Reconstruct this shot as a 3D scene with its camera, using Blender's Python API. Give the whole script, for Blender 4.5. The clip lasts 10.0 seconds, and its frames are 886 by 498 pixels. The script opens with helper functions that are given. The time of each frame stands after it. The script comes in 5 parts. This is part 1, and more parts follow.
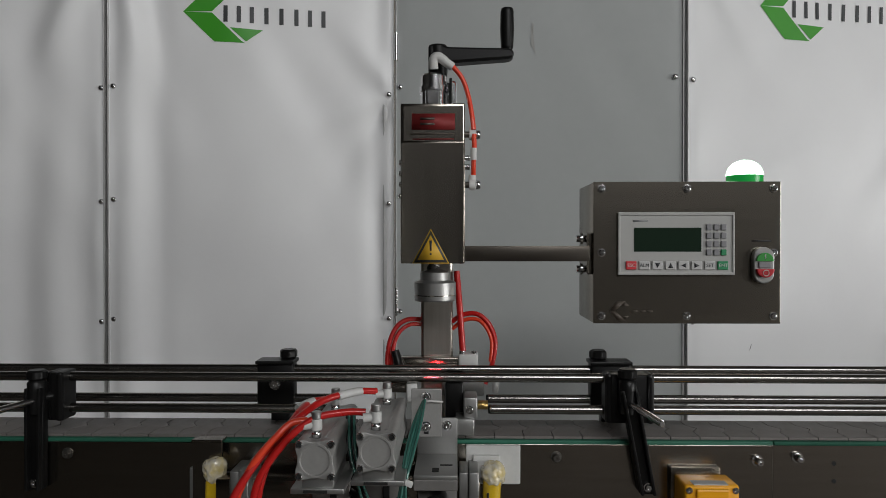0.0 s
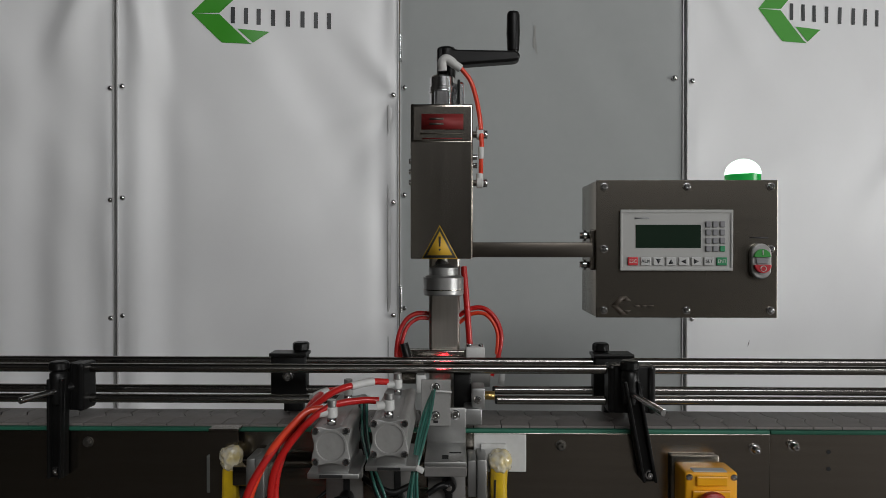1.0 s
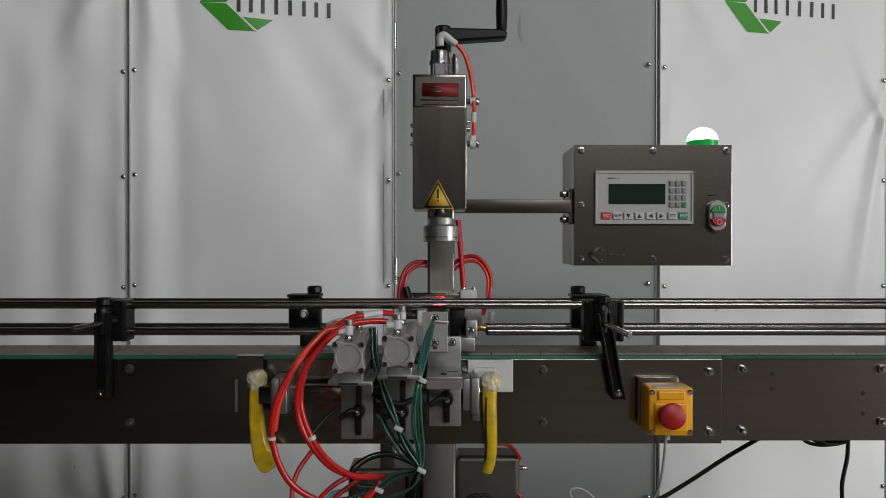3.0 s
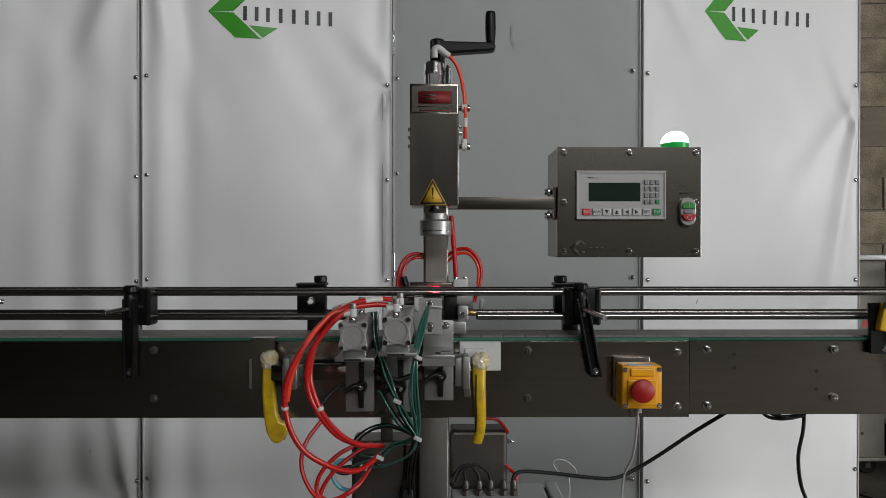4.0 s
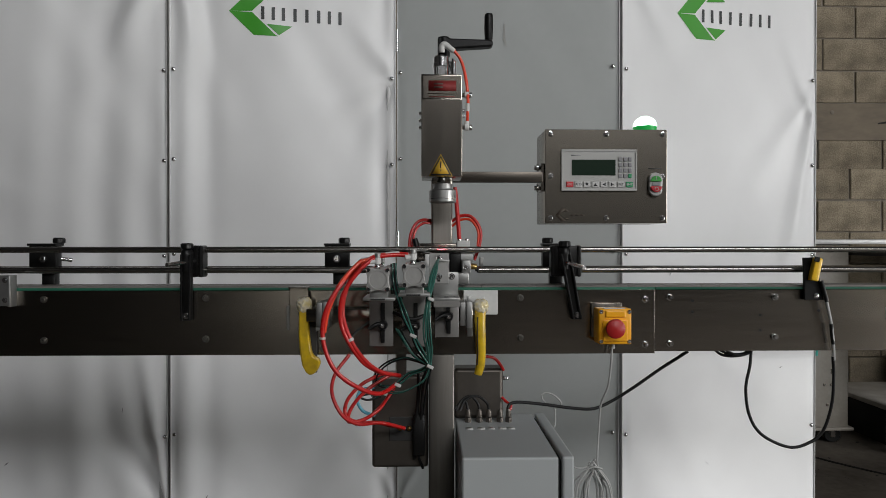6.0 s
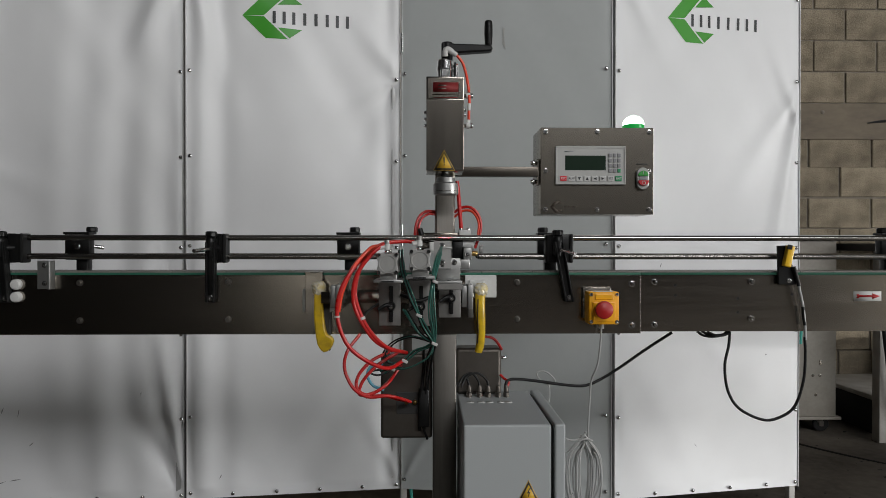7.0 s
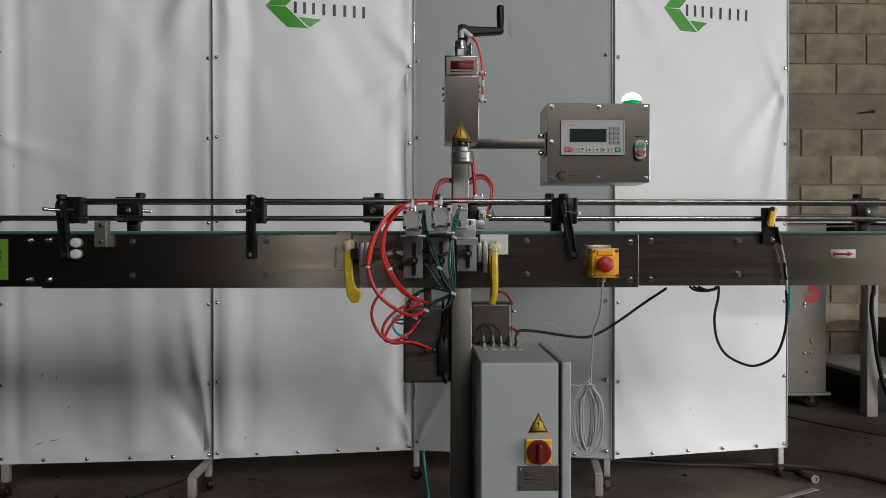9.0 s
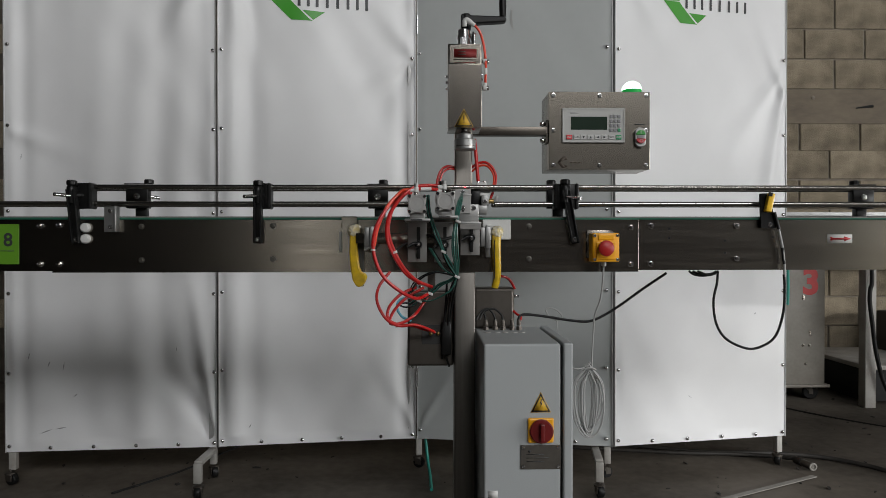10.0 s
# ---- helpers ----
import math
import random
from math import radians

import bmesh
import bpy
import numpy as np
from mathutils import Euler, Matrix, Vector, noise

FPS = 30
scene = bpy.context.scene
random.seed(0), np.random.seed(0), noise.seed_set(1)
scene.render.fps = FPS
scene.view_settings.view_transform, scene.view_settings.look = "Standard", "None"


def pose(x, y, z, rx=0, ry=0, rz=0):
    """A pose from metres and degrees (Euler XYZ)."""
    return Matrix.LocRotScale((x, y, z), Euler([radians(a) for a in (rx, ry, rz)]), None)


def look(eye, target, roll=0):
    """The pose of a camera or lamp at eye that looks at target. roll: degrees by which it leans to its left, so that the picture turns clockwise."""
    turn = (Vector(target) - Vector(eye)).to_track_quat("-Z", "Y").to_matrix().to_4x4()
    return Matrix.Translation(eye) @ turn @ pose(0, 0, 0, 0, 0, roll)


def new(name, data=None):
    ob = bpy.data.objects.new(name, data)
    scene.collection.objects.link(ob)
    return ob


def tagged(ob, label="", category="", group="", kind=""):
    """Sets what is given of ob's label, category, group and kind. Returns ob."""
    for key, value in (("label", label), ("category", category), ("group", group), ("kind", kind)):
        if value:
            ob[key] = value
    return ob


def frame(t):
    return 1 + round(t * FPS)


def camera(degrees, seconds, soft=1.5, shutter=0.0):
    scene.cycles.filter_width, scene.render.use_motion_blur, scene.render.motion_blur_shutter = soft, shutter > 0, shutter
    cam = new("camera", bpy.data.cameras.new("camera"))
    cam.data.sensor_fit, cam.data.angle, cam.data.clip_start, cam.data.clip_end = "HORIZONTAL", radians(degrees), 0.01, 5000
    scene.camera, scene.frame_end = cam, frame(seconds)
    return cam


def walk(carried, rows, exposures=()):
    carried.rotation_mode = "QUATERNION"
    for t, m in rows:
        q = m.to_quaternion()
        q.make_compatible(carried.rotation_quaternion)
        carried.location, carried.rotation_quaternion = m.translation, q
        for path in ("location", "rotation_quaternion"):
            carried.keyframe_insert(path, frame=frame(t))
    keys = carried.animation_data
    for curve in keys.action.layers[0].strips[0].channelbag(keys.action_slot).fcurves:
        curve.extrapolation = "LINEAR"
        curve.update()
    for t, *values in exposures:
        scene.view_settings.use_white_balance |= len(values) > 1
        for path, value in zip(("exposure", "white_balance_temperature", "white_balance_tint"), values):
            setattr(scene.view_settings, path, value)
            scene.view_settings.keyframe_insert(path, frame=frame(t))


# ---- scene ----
cam = camera(67.0, 10.0, soft=0.85)
METRES, EYE, TILT, LEAN, TURN = 0.94, 1.215, 0.0, 0.0, 1.1
ROWS = [
    (0.0, 0.0, 0.0, 0.0, 0.0, -0.38, -0.0),
    (0.5, -0.0085, -0.0127, -0.0005, -0.06, -0.37, -0.05),
    (1.0, -0.0144, -0.0327, -0.0063, -0.12, -0.36, -0.05),
    (1.5, -0.0197, -0.0537, -0.019, -0.16, -0.34, -0.02),
    (2.0, -0.0464, -0.09, -0.0368, -0.42, -0.31, -0.06),
    (2.5, -0.0411, -0.1286, -0.0717, -0.97, -0.31, -0.07),
    (4.0, -0.0312, -0.2966, -0.1011, -1.53, -0.29, -0.0),
    (4.5, -0.0643, -0.3544, -0.1225, -1.55, -0.26, -0.03),
    (5.0, -0.0846, -0.4256, -0.1248, -1.94, -0.28, -0.04),
    (5.5, -0.0891, -0.4774, -0.1484, -2.44, -0.29, -0.03),
    (6.0, -0.0759, -0.5306, -0.1759, -2.49, -0.39, 0.02),
    (7.5, -0.1019, -0.7113, -0.2177, -2.46, -0.43, -0.07),
    (8.0, -0.1184, -0.751, -0.2451, -2.45, -0.4, -0.04),
    (8.5, -0.1322, -0.8043, -0.2742, -2.54, -0.4, -0.01),
    (9.0, -0.1423, -0.8287, -0.3008, -2.54, -0.41, 0.01),
    (9.5, -0.1499, -0.8425, -0.3249, -2.53, -0.42, 0.03),
    (10.0, -0.1536, -0.8589, -0.3397, -2.55, -0.44, 0.04),
]
walk(cam, [(t, pose(0, 0, EYE, TILT, LEAN, TURN) @ pose(METRES * x, METRES * y, METRES * z, 90 + pitch, roll, yaw)) for t, x, y, z, yaw, pitch, roll in ROWS],
     exposures=[(0.0, -0.18), (2.5, -0.15), (4.5, -0.08), (7.5, 0.03), (10.0, 0.03)])

# ---- world and light ----
world = bpy.data.worlds.new("world")
scene.world = world
world.use_nodes = True
wn = world.node_tree
sky = wn.nodes.new("ShaderNodeTexSky")
sky.sky_type, sky.sun_disc = "NISHITA", False
sky.sun_elevation, sky.sun_rotation = radians(9.5), radians(146)
sky.dust_density, sky.ozone_density = 0.0, 3.0
wn.links.new(sky.outputs[0], wn.nodes["Background"].inputs[0])
wn.nodes["Background"].inputs[1].default_value = 0.05


def area_lamp(name, at, target, sx, sy, watts, colour):
    lamp = bpy.data.lights.new(name, "AREA")
    lamp.shape, lamp.size, lamp.size_y, lamp.energy, lamp.color = "RECTANGLE", sx, sy, watts, colour
    ob = new(name, lamp)
    ob.matrix_world = look(at, target)
    return ob


# daylight from unseen openings: an assumed high window band behind, the loading door at the side and a narrow door
# behind
area_lamp("assumed_window_daylight", (3.4, -8.92, 6.7), (0.7, 2.0, 1.2), 6.4, 2.5, 520, (0.985, 0.982, 0.98))
area_lamp("door_daylight", (6.95, -2.6, 1.3), (0.0, 1.4, 1.2), 3.4, 2.2, 245, (0.985, 0.982, 0.98))
area_lamp("side_door_daylight", (-2.0, -8.95, 1.35), (-0.6, 0.9, 0.9), 0.5, 2.5, 6.5, (1.0, 0.985, 0.96))
# low sun under the lintel of an unseen second side door, added to shape its patch
sun = bpy.data.lights.new("sun", "SUN")
sun.energy, sun.angle, sun.color = 0.95, radians(2.2), (1.0, 0.99, 0.97)
new("sun", sun).matrix_world = look((9.0, -3.0, 3.0), (8.0, -1.5, 2.7))
# red light spot of the sensor on the rails
spot = bpy.data.lights.new("sensor_light", "SPOT")
spot.energy, spot.color, spot.spot_size, spot.shadow_soft_size, spot.spot_blend = 0.5, (1.0, 0.02, 0.03), radians(16), 0.006, 0.8
new("sensor_light", spot).matrix_world = look((-0.030, 0.812, 1.052), (-0.030, 0.886, 1.041))


# ---- materials ----
def material(name, colour, rough=0.5, metal=0.0, second=None, scale=8.0, amount=0.5, bump=0.0, bump_scale=60.0, stretch=(1, 1, 1),
             rough_var=0.1, coat=0.0, transmission=0.0, emit=0.0, island=0.0, emit_colour=None, gloss=0.5, grain=0.3):
    """A principled surface: two scales of colour variation, uneven gloss and fine relief."""
    m = bpy.data.materials.new(name)
    m.use_nodes = True
    nt = m.node_tree
    b = nt.nodes["Principled BSDF"]
    link = nt.links.new
    co = nt.nodes.new("ShaderNodeTexCoord")
    mp = nt.nodes.new("ShaderNodeMapping")
    mp.inputs["Scale"].default_value = stretch
    link(co.outputs["Object"], mp.inputs[0])
    n1 = nt.nodes.new("ShaderNodeTexNoise")
    n1.inputs["Scale"].default_value, n1.inputs["Detail"].default_value = scale, 6
    n2 = nt.nodes.new("ShaderNodeTexNoise")
    n2.inputs["Scale"].default_value, n2.inputs["Detail"].default_value = bump_scale, 4
    link(mp.outputs[0], n1.inputs[0])
    link(mp.outputs[0], n2.inputs[0])
    second = second or tuple(c * 0.8 for c in colour)
    add = nt.nodes.new("ShaderNodeMath")
    add.operation = "MULTIPLY_ADD"
    add.inputs[1].default_value = grain
    link(n2.outputs[0], add.inputs[0])
    link(n1.outputs[0], add.inputs[2])
    ramp = nt.nodes.new("ShaderNodeMapRange")
    ramp.inputs["From Min"].default_value, ramp.inputs["From Max"].default_value = 0.3 + 0.5 * grain, 0.7 + 0.5 * grain
    ramp.inputs["To Max"].default_value = amount
    link(add.outputs[0], ramp.inputs[0])
    mix = nt.nodes.new("ShaderNodeMix")
    mix.data_type = "RGBA"
    mix.inputs["A"].default_value, mix.inputs["B"].default_value = (*colour, 1), (*second, 1)
    link(ramp.outputs[0], mix.inputs["Factor"])
    out = mix.outputs["Result"]
    if island:
        info = nt.nodes.new("ShaderNodeObjectInfo")
        hsv = nt.nodes.new("ShaderNodeHueSaturation")
        vr = nt.nodes.new("ShaderNodeMapRange")
        vr.inputs["To Min"].default_value, vr.inputs["To Max"].default_value = 1 - island, 1 + island
        link(info.outputs["Random"], vr.inputs[0])
        link(vr.outputs[0], hsv.inputs["Value"])
        link(out, hsv.inputs["Color"])
        out = hsv.outputs[0]
    link(out, b.inputs["Base Color"])
    rr = nt.nodes.new("ShaderNodeMapRange")
    rr.inputs["To Min"].default_value, rr.inputs["To Max"].default_value = max(0.03, rough - rough_var), min(1, rough + rough_var)
    link(add.outputs[0], rr.inputs[0])
    link(rr.outputs[0], b.inputs["Roughness"])
    b.inputs["Metallic"].default_value = metal
    b.inputs["Coat Weight"].default_value = coat
    b.inputs["Specular IOR Level"].default_value = gloss
    b.inputs["Transmission Weight"].default_value = transmission
    if emit:
        b.inputs["Emission Color"].default_value = (*(emit_colour or colour), 1)
        b.inputs["Emission Strength"].default_value = emit
    if bump:
        bp = nt.nodes.new("ShaderNodeBump")
        bp.inputs["Strength"].default_value, bp.inputs["Distance"].default_value = 0.6, bump
        link(n2.outputs[0], bp.inputs["Height"])
        link(bp.outputs[0], b.inputs["Normal"])
    return m


STEEL = material("brushed_stainless", (0.33, 0.30, 0.265), 0.19, 1.0, (0.25, 0.226, 0.195), 5, 0.5, 0.0, 45, (1.2, 8, 22), 0.06)
STEEL_V = material("brushed_stainless_upright", (0.32, 0.292, 0.256), 0.2, 1.0, (0.24, 0.218, 0.188), 5, 0.5, 0.0, 45, (22, 8, 1.2), 0.06)
STEEL_DARK = material("dull_steel_box", (0.14, 0.125, 0.11), 0.4, 0.8, (0.09, 0.08, 0.07), 6, 0.6, 0.0, 90)
CHROME = material("chrome", (0.75, 0.75, 0.76), 0.16, 1.0, (0.6, 0.6, 0.6), 20, 0.4, 0, 80, (1, 1, 1), 0.06)
ROD = material("polished_rod", (0.38, 0.365, 0.345), 0.22, 1.0, (0.28, 0.265, 0.25), 9, 0.5, 0, 80, (6, 1, 1), 0.05)
ALU = material("machined_aluminium", (0.36, 0.36, 0.352), 0.38, 0.85, (0.33, 0.33, 0.32), 18, 0.6, 0.0002, 200)
ALU_CAST = material("anodised_aluminium", (0.39, 0.386, 0.374), 0.42, 0.45, (0.29, 0.286, 0.275), 24, 0.6, 0.0002, 300)
BLACK = material("black_plastic", (0.005, 0.005, 0.005), 0.33, 0, (0.010, 0.010, 0.010), 30, 0.6, 0.0, 300, gloss=0.25)
RUBBER = material("black_rubber", (0.007, 0.007, 0.007), 0.4, 0, (0.014, 0.014, 0.014), 30, 0.5, 0, 200, gloss=0.3)
RED_HOSE = material("red_hose", (0.5, 0.014, 0.012), 0.26, 0, (0.4, 0.01, 0.01), 12, 0.5, 0, 100, coat=0.2)
ORANGE_HOSE = material("orange_red_hose", (0.75, 0.06, 0.02), 0.28, 0, (0.65, 0.04, 0.015), 12, 0.5, 0, 100, coat=0.2)
GREEN_CABLE = material("dark_green_cable", (0.045, 0.155, 0.125), 0.14, 0, (0.018, 0.07, 0.056), 15, 0.5, 0, 90, coat=0.6)
BLUE_HOSE = material("pale_blue_hose", (0.12, 0.42, 0.55), 0.3, 0, None, 15, 0.4, 0, 90)
GREY_CABLE = material("grey_cable", (0.42, 0.42, 0.41), 0.45, 0, (0.33, 0.33, 0.32), 20, 0.5, 0, 90)
YELLOW = material("yellow_paint", (0.85, 0.52, 0.02), 0.3, 0, (0.7, 0.4, 0.02), 18, 0.5, 0.0002, 150, coat=0.3)
YELLOW_WORN = material("worn_yellow_plastic", (0.70, 0.47, 0.012), 0.28, 0, (0.22, 0.13, 0.02), 38, 0.7, 0.0005, 90, coat=0.2)
ORANGE_YELLOW = material("switch_yellow_plastic", (0.9, 0.42, 0.01), 0.35, 0, (0.8, 0.35, 0.01), 18, 0.4, 0.0002, 200)
RED_PLASTIC = material("red_plastic", (0.42, 0.015, 0.015), 0.4, 0, (0.34, 0.01, 0.01), 25, 0.5, 0.0002, 200)
RED_DARK = material("dark_red_plastic", (0.16, 0.012, 0.012), 0.35, 0, None, 25, 0.5, 0, 200)
WHITE_PLASTIC = material("white_plastic", (0.6, 0.6, 0.585), 0.5, 0, (0.48, 0.48, 0.46), 25, 0.6, 0.0002, 200)
TAPE = material("crumpled_clear_tape", (0.74, 0.72, 0.66), 0.14, 0, (0.72, 0.55, 0.12), 60, 0.8, 0.002, 160, coat=0.6, transmission=0.15)
# much darker than the other stainless; for the arm and the handle seam
ARM = material("dark_brown_steel", (0.10, 0.088, 0.075), 0.32, 0.9, (0.065, 0.057, 0.05), 6, 0.6, 0.0, 60, (2, 8, 20))
DUSTY = material("dusty_black_cable", (0.014, 0.0125, 0.011), 0.6, 0, (0.04, 0.035, 0.03), 25, 0.7, 0.0003, 120)
STRAP = material("faded_grey_webbing", (0.30, 0.285, 0.26), 0.8, 0, (0.2, 0.19, 0.17), 30, 0.7, 0.0003, 300)
# darker stainless copy; shade on the post and dim bolts is in its colour
STEEL_SHADED = material("shaded_stainless_post", (0.17, 0.16, 0.145), 0.4, 0.9, (0.12, 0.112, 0.1), 5, 0.6, 0.0, 45, (22, 8, 1.2))
BOX_STEEL = material("satin_stainless_box", (0.30, 0.273, 0.232), 0.24, 1.0, (0.26, 0.236, 0.20), 6, 0.5, 0.0, 60, (1.0, 6, 26), 0.025)
FAINT_INK = material("faint_grey_print", (0.27, 0.28, 0.28), 0.5)
ETCH = material("etched_stain", (0.07, 0.055, 0.042), 0.5, 0.2, (0.1, 0.085, 0.07), 30, 0.6)
STEEL_TUBE = material("ground_stainless_tube", (0.52, 0.49, 0.45), 0.36, 1.0, (0.4, 0.37, 0.33), 5, 0.6, 0.0, 45, (22, 8, 1.2), 0.06)
ALU_DULL = material("dull_aluminium_plate", (0.27, 0.26, 0.25), 0.5, 0.6, (0.19, 0.185, 0.175), 14, 0.7, 0.0002, 200)
VINYL = material("white_vinyl", (0.82, 0.825, 0.83), 0.40, 0, (0.74, 0.74, 0.745), 2.2, 0.6, 0.0012, 9, rough_var=0.05, gloss=0.42)
# greyer vinyl copy; the third panel's turn from the light is partly in its colour
VINYL_GREY_SHADED = material("shaded_grey_vinyl", (0.45, 0.47, 0.465), 0.42, 0, (0.38, 0.4, 0.395), 2.0, 0.5, 0.0, 35, rough_var=0.07)
PRINT_GREEN = material("green_print", (0.05, 0.33, 0.02), 0.35, 0, (0.04, 0.28, 0.018), 6, 0.4)
PRINT_DARK = material("dark_print", (0.035, 0.037, 0.04), 0.4, 0, None, 6, 0.4)
PRINT_DULL = material("dull_red_print", (0.22, 0.018, 0.018), 0.55, 0.2, (0.17, 0.013, 0.013), 30, 0.6)
PRINT_RED = material("red_print", (0.45, 0.02, 0.02), 0.4, 0, None, 12, 0.4)
FRAME = material("galvanised_frame", (0.55, 0.55, 0.55), 0.4, 0.3, (0.36, 0.36, 0.35), 14, 0.7, 0.0003, 120)
WHITE_PAINT = material("chipped_white_paint", (0.42, 0.41, 0.385), 0.5, 0, (0.26, 0.235, 0.205), 7, 0.8, 0.0004, 120)
CABINET = material("light_grey_powder_coat", (0.38, 0.4, 0.405), 0.45, 0, (0.39, 0.41, 0.41), 3, 0.5, 0.0003, 400)
CONCRETE = material("worn_concrete_floor", (0.155, 0.135, 0.112), 0.66, 0, (0.05, 0.043, 0.035), 2.2, 0.9, 0.0025, 26, rough_var=0.16, gloss=0.3)
BLOCK = material("grey_concrete_block", (0.31, 0.262, 0.188), 0.9, 0, (0.15, 0.123, 0.087), 9, 1.0, 0.008, 130, island=0.14, grain=1.0)
MORTAR = material("mortar", (0.28, 0.245, 0.2), 0.9, 0, (0.15, 0.13, 0.105), 14, 0.8, 0.003, 60)
BEAM = material("cast_concrete_beam", (0.20, 0.165, 0.12), 0.85, 0, (0.12, 0.1, 0.078), 5, 0.8, 0.003, 40, (0.4, 1, 1))
HALL = material("grey_plastered_wall", (0.075, 0.072, 0.068), 0.9, 0, (0.05, 0.047, 0.044), 1.5, 0.8, 0.003, 25)
ROOF = material("corrugated_roof_sheet", (0.1, 0.1, 0.1), 0.6, 0.2, (0.07, 0.07, 0.07), 2, 0.6)
CHAIN = material("grey_acetal_chain", (0.2, 0.18, 0.17), 0.5, 0, (0.16, 0.145, 0.135), 30, 0.8, 0.0004, 150, island=0.1)
GREEN_STRIP = material("green_wear_strip", (0.015, 0.13, 0.08), 0.6, 0, (0.01, 0.075, 0.045), 10, 0.6)
MACHINE = material("stained_pale_machine_paint", (0.25, 0.235, 0.205), 0.5, 0, (0.16, 0.14, 0.115), 5, 0.8, 0.0004, 60)
# near-black fill; gives holes, slots and the space under the shelf their shade
DARK = material("dark_recess", (0.01, 0.01, 0.01), 0.8)
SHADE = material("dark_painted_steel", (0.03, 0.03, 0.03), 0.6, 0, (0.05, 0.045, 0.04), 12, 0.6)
LCD = material("unlit_green_lcd", (0.012, 0.026, 0.016), 0.18, 0, None, 3, 0.3)
HMI = material("pale_grey_plastic", (0.40, 0.40, 0.385), 0.45, 0, (0.42, 0.42, 0.405), 14, 0.5, 0.0001, 300)
KEY_GREY = material("grey_key", (0.24, 0.24, 0.25), 0.5)
KEY_WHITE = material("white_key", (0.52, 0.52, 0.51), 0.5)
KEY_RED = material("red_key", (0.6, 0.03, 0.04), 0.5)
KEY_GREEN = material("green_key", (0.02, 0.25, 0.1), 0.5)
BTN_GREEN = material("green_button", (0.04, 0.3, 0.05), 0.35)
BTN_RED = material("red_button", (0.5, 0.02, 0.03), 0.35)
SIGN_YELLOW = material("yellow_sticker", (0.64, 0.38, 0.03), 0.5, 0, (0.58, 0.34, 0.03), 10, 0.4)
LAMP_ON = material("lit_green_white_dome", (0.75, 1.0, 0.8), 0.3, emit=5.0, emit_colour=(0.62, 1.0, 0.72))
LAMP_BASE = material("green_lens", (0.01, 0.28, 0.05), 0.2, emit=0.25, emit_colour=(0.02, 0.6, 0.1))
STICKER = material("white_sticker", (0.6, 0.6, 0.58), 0.5)
PLATE = material("etched_nameplate", (0.17, 0.155, 0.135), 0.3, 0.6, (0.12, 0.11, 0.1), 40, 0.7)
TEAL = material("teal_hose", (0.03, 0.32, 0.26), 0.4)
# green darkened in place of the shade on the sign
LIME = material("lime_green_sign", (0.11, 0.28, 0.015), 0.5, 0, (0.09, 0.23, 0.015), 12, 0.5)
BRASS = material("brass", (0.55, 0.38, 0.14), 0.3, 1.0)


# ---- mesh helpers ----
def bevelled(bm, width, segments=2):
    if width:
        bmesh.ops.bevel(bm, geom=bm.edges[:], offset=width, segments=segments, affect="EDGES", profile=0.5, clamp_overlap=True)
    return bm


def merge(bm, other):
    me = bpy.data.meshes.new("tmp")
    other.to_mesh(me)
    other.free()
    bm.from_mesh(me)
    bpy.data.meshes.remove(me)
    return bm


def box(x0, y0, z0, x1, y1, z1, bevel=0.001, bm=None, turn=None, segments=2):
    """A box from corner to corner, with rounded edges; turn: a matrix applied about its middle."""
    b = bmesh.new()
    mid = Vector(((x0 + x1) / 2, (y0 + y1) / 2, (z0 + z1) / 2))
    m = Matrix.Translation(mid) @ (turn or Matrix.Identity(4)) @ Matrix.Diagonal((abs(x1 - x0), abs(y1 - y0), abs(z1 - z0), 1))
    bmesh.ops.create_cube(b, size=1)
    bmesh.ops.transform(b, matrix=Matrix.Diagonal((abs(x1 - x0), abs(y1 - y0), abs(z1 - z0), 1)), verts=b.verts[:])
    bevelled(b, bevel, segments)
    bmesh.ops.transform(b, matrix=Matrix.Translation(mid) @ (turn or Matrix.Identity(4)), verts=b.verts[:])
    return merge(bm, b) if bm is not None else b


def rod(p0, p1, r, r1=None, seg=20, bevel=0.0, bm=None):
    """A cylinder or cone from p0 to p1."""
    b = bmesh.new()
    p0, p1 = Vector(p0), Vector(p1)
    bmesh.ops.create_cone(b, cap_ends=True, segments=seg, radius1=r, radius2=r if r1 is None else r1, depth=(p1 - p0).length)
    if bevel:
        rims = [e for e in b.edges if abs(e.verts[0].co.z - e.verts[1].co.z) < 1e-6]
        bmesh.ops.bevel(b, geom=rims, offset=bevel, segments=2, affect="EDGES", profile=0.5, clamp_overlap=True)
    q = (p1 - p0).to_track_quat("Z", "Y").to_matrix().to_4x4()
    bmesh.ops.transform(b, matrix=Matrix.Translation((p0 + p1) / 2) @ q, verts=b.verts[:])
    return merge(bm, b) if bm is not None else b


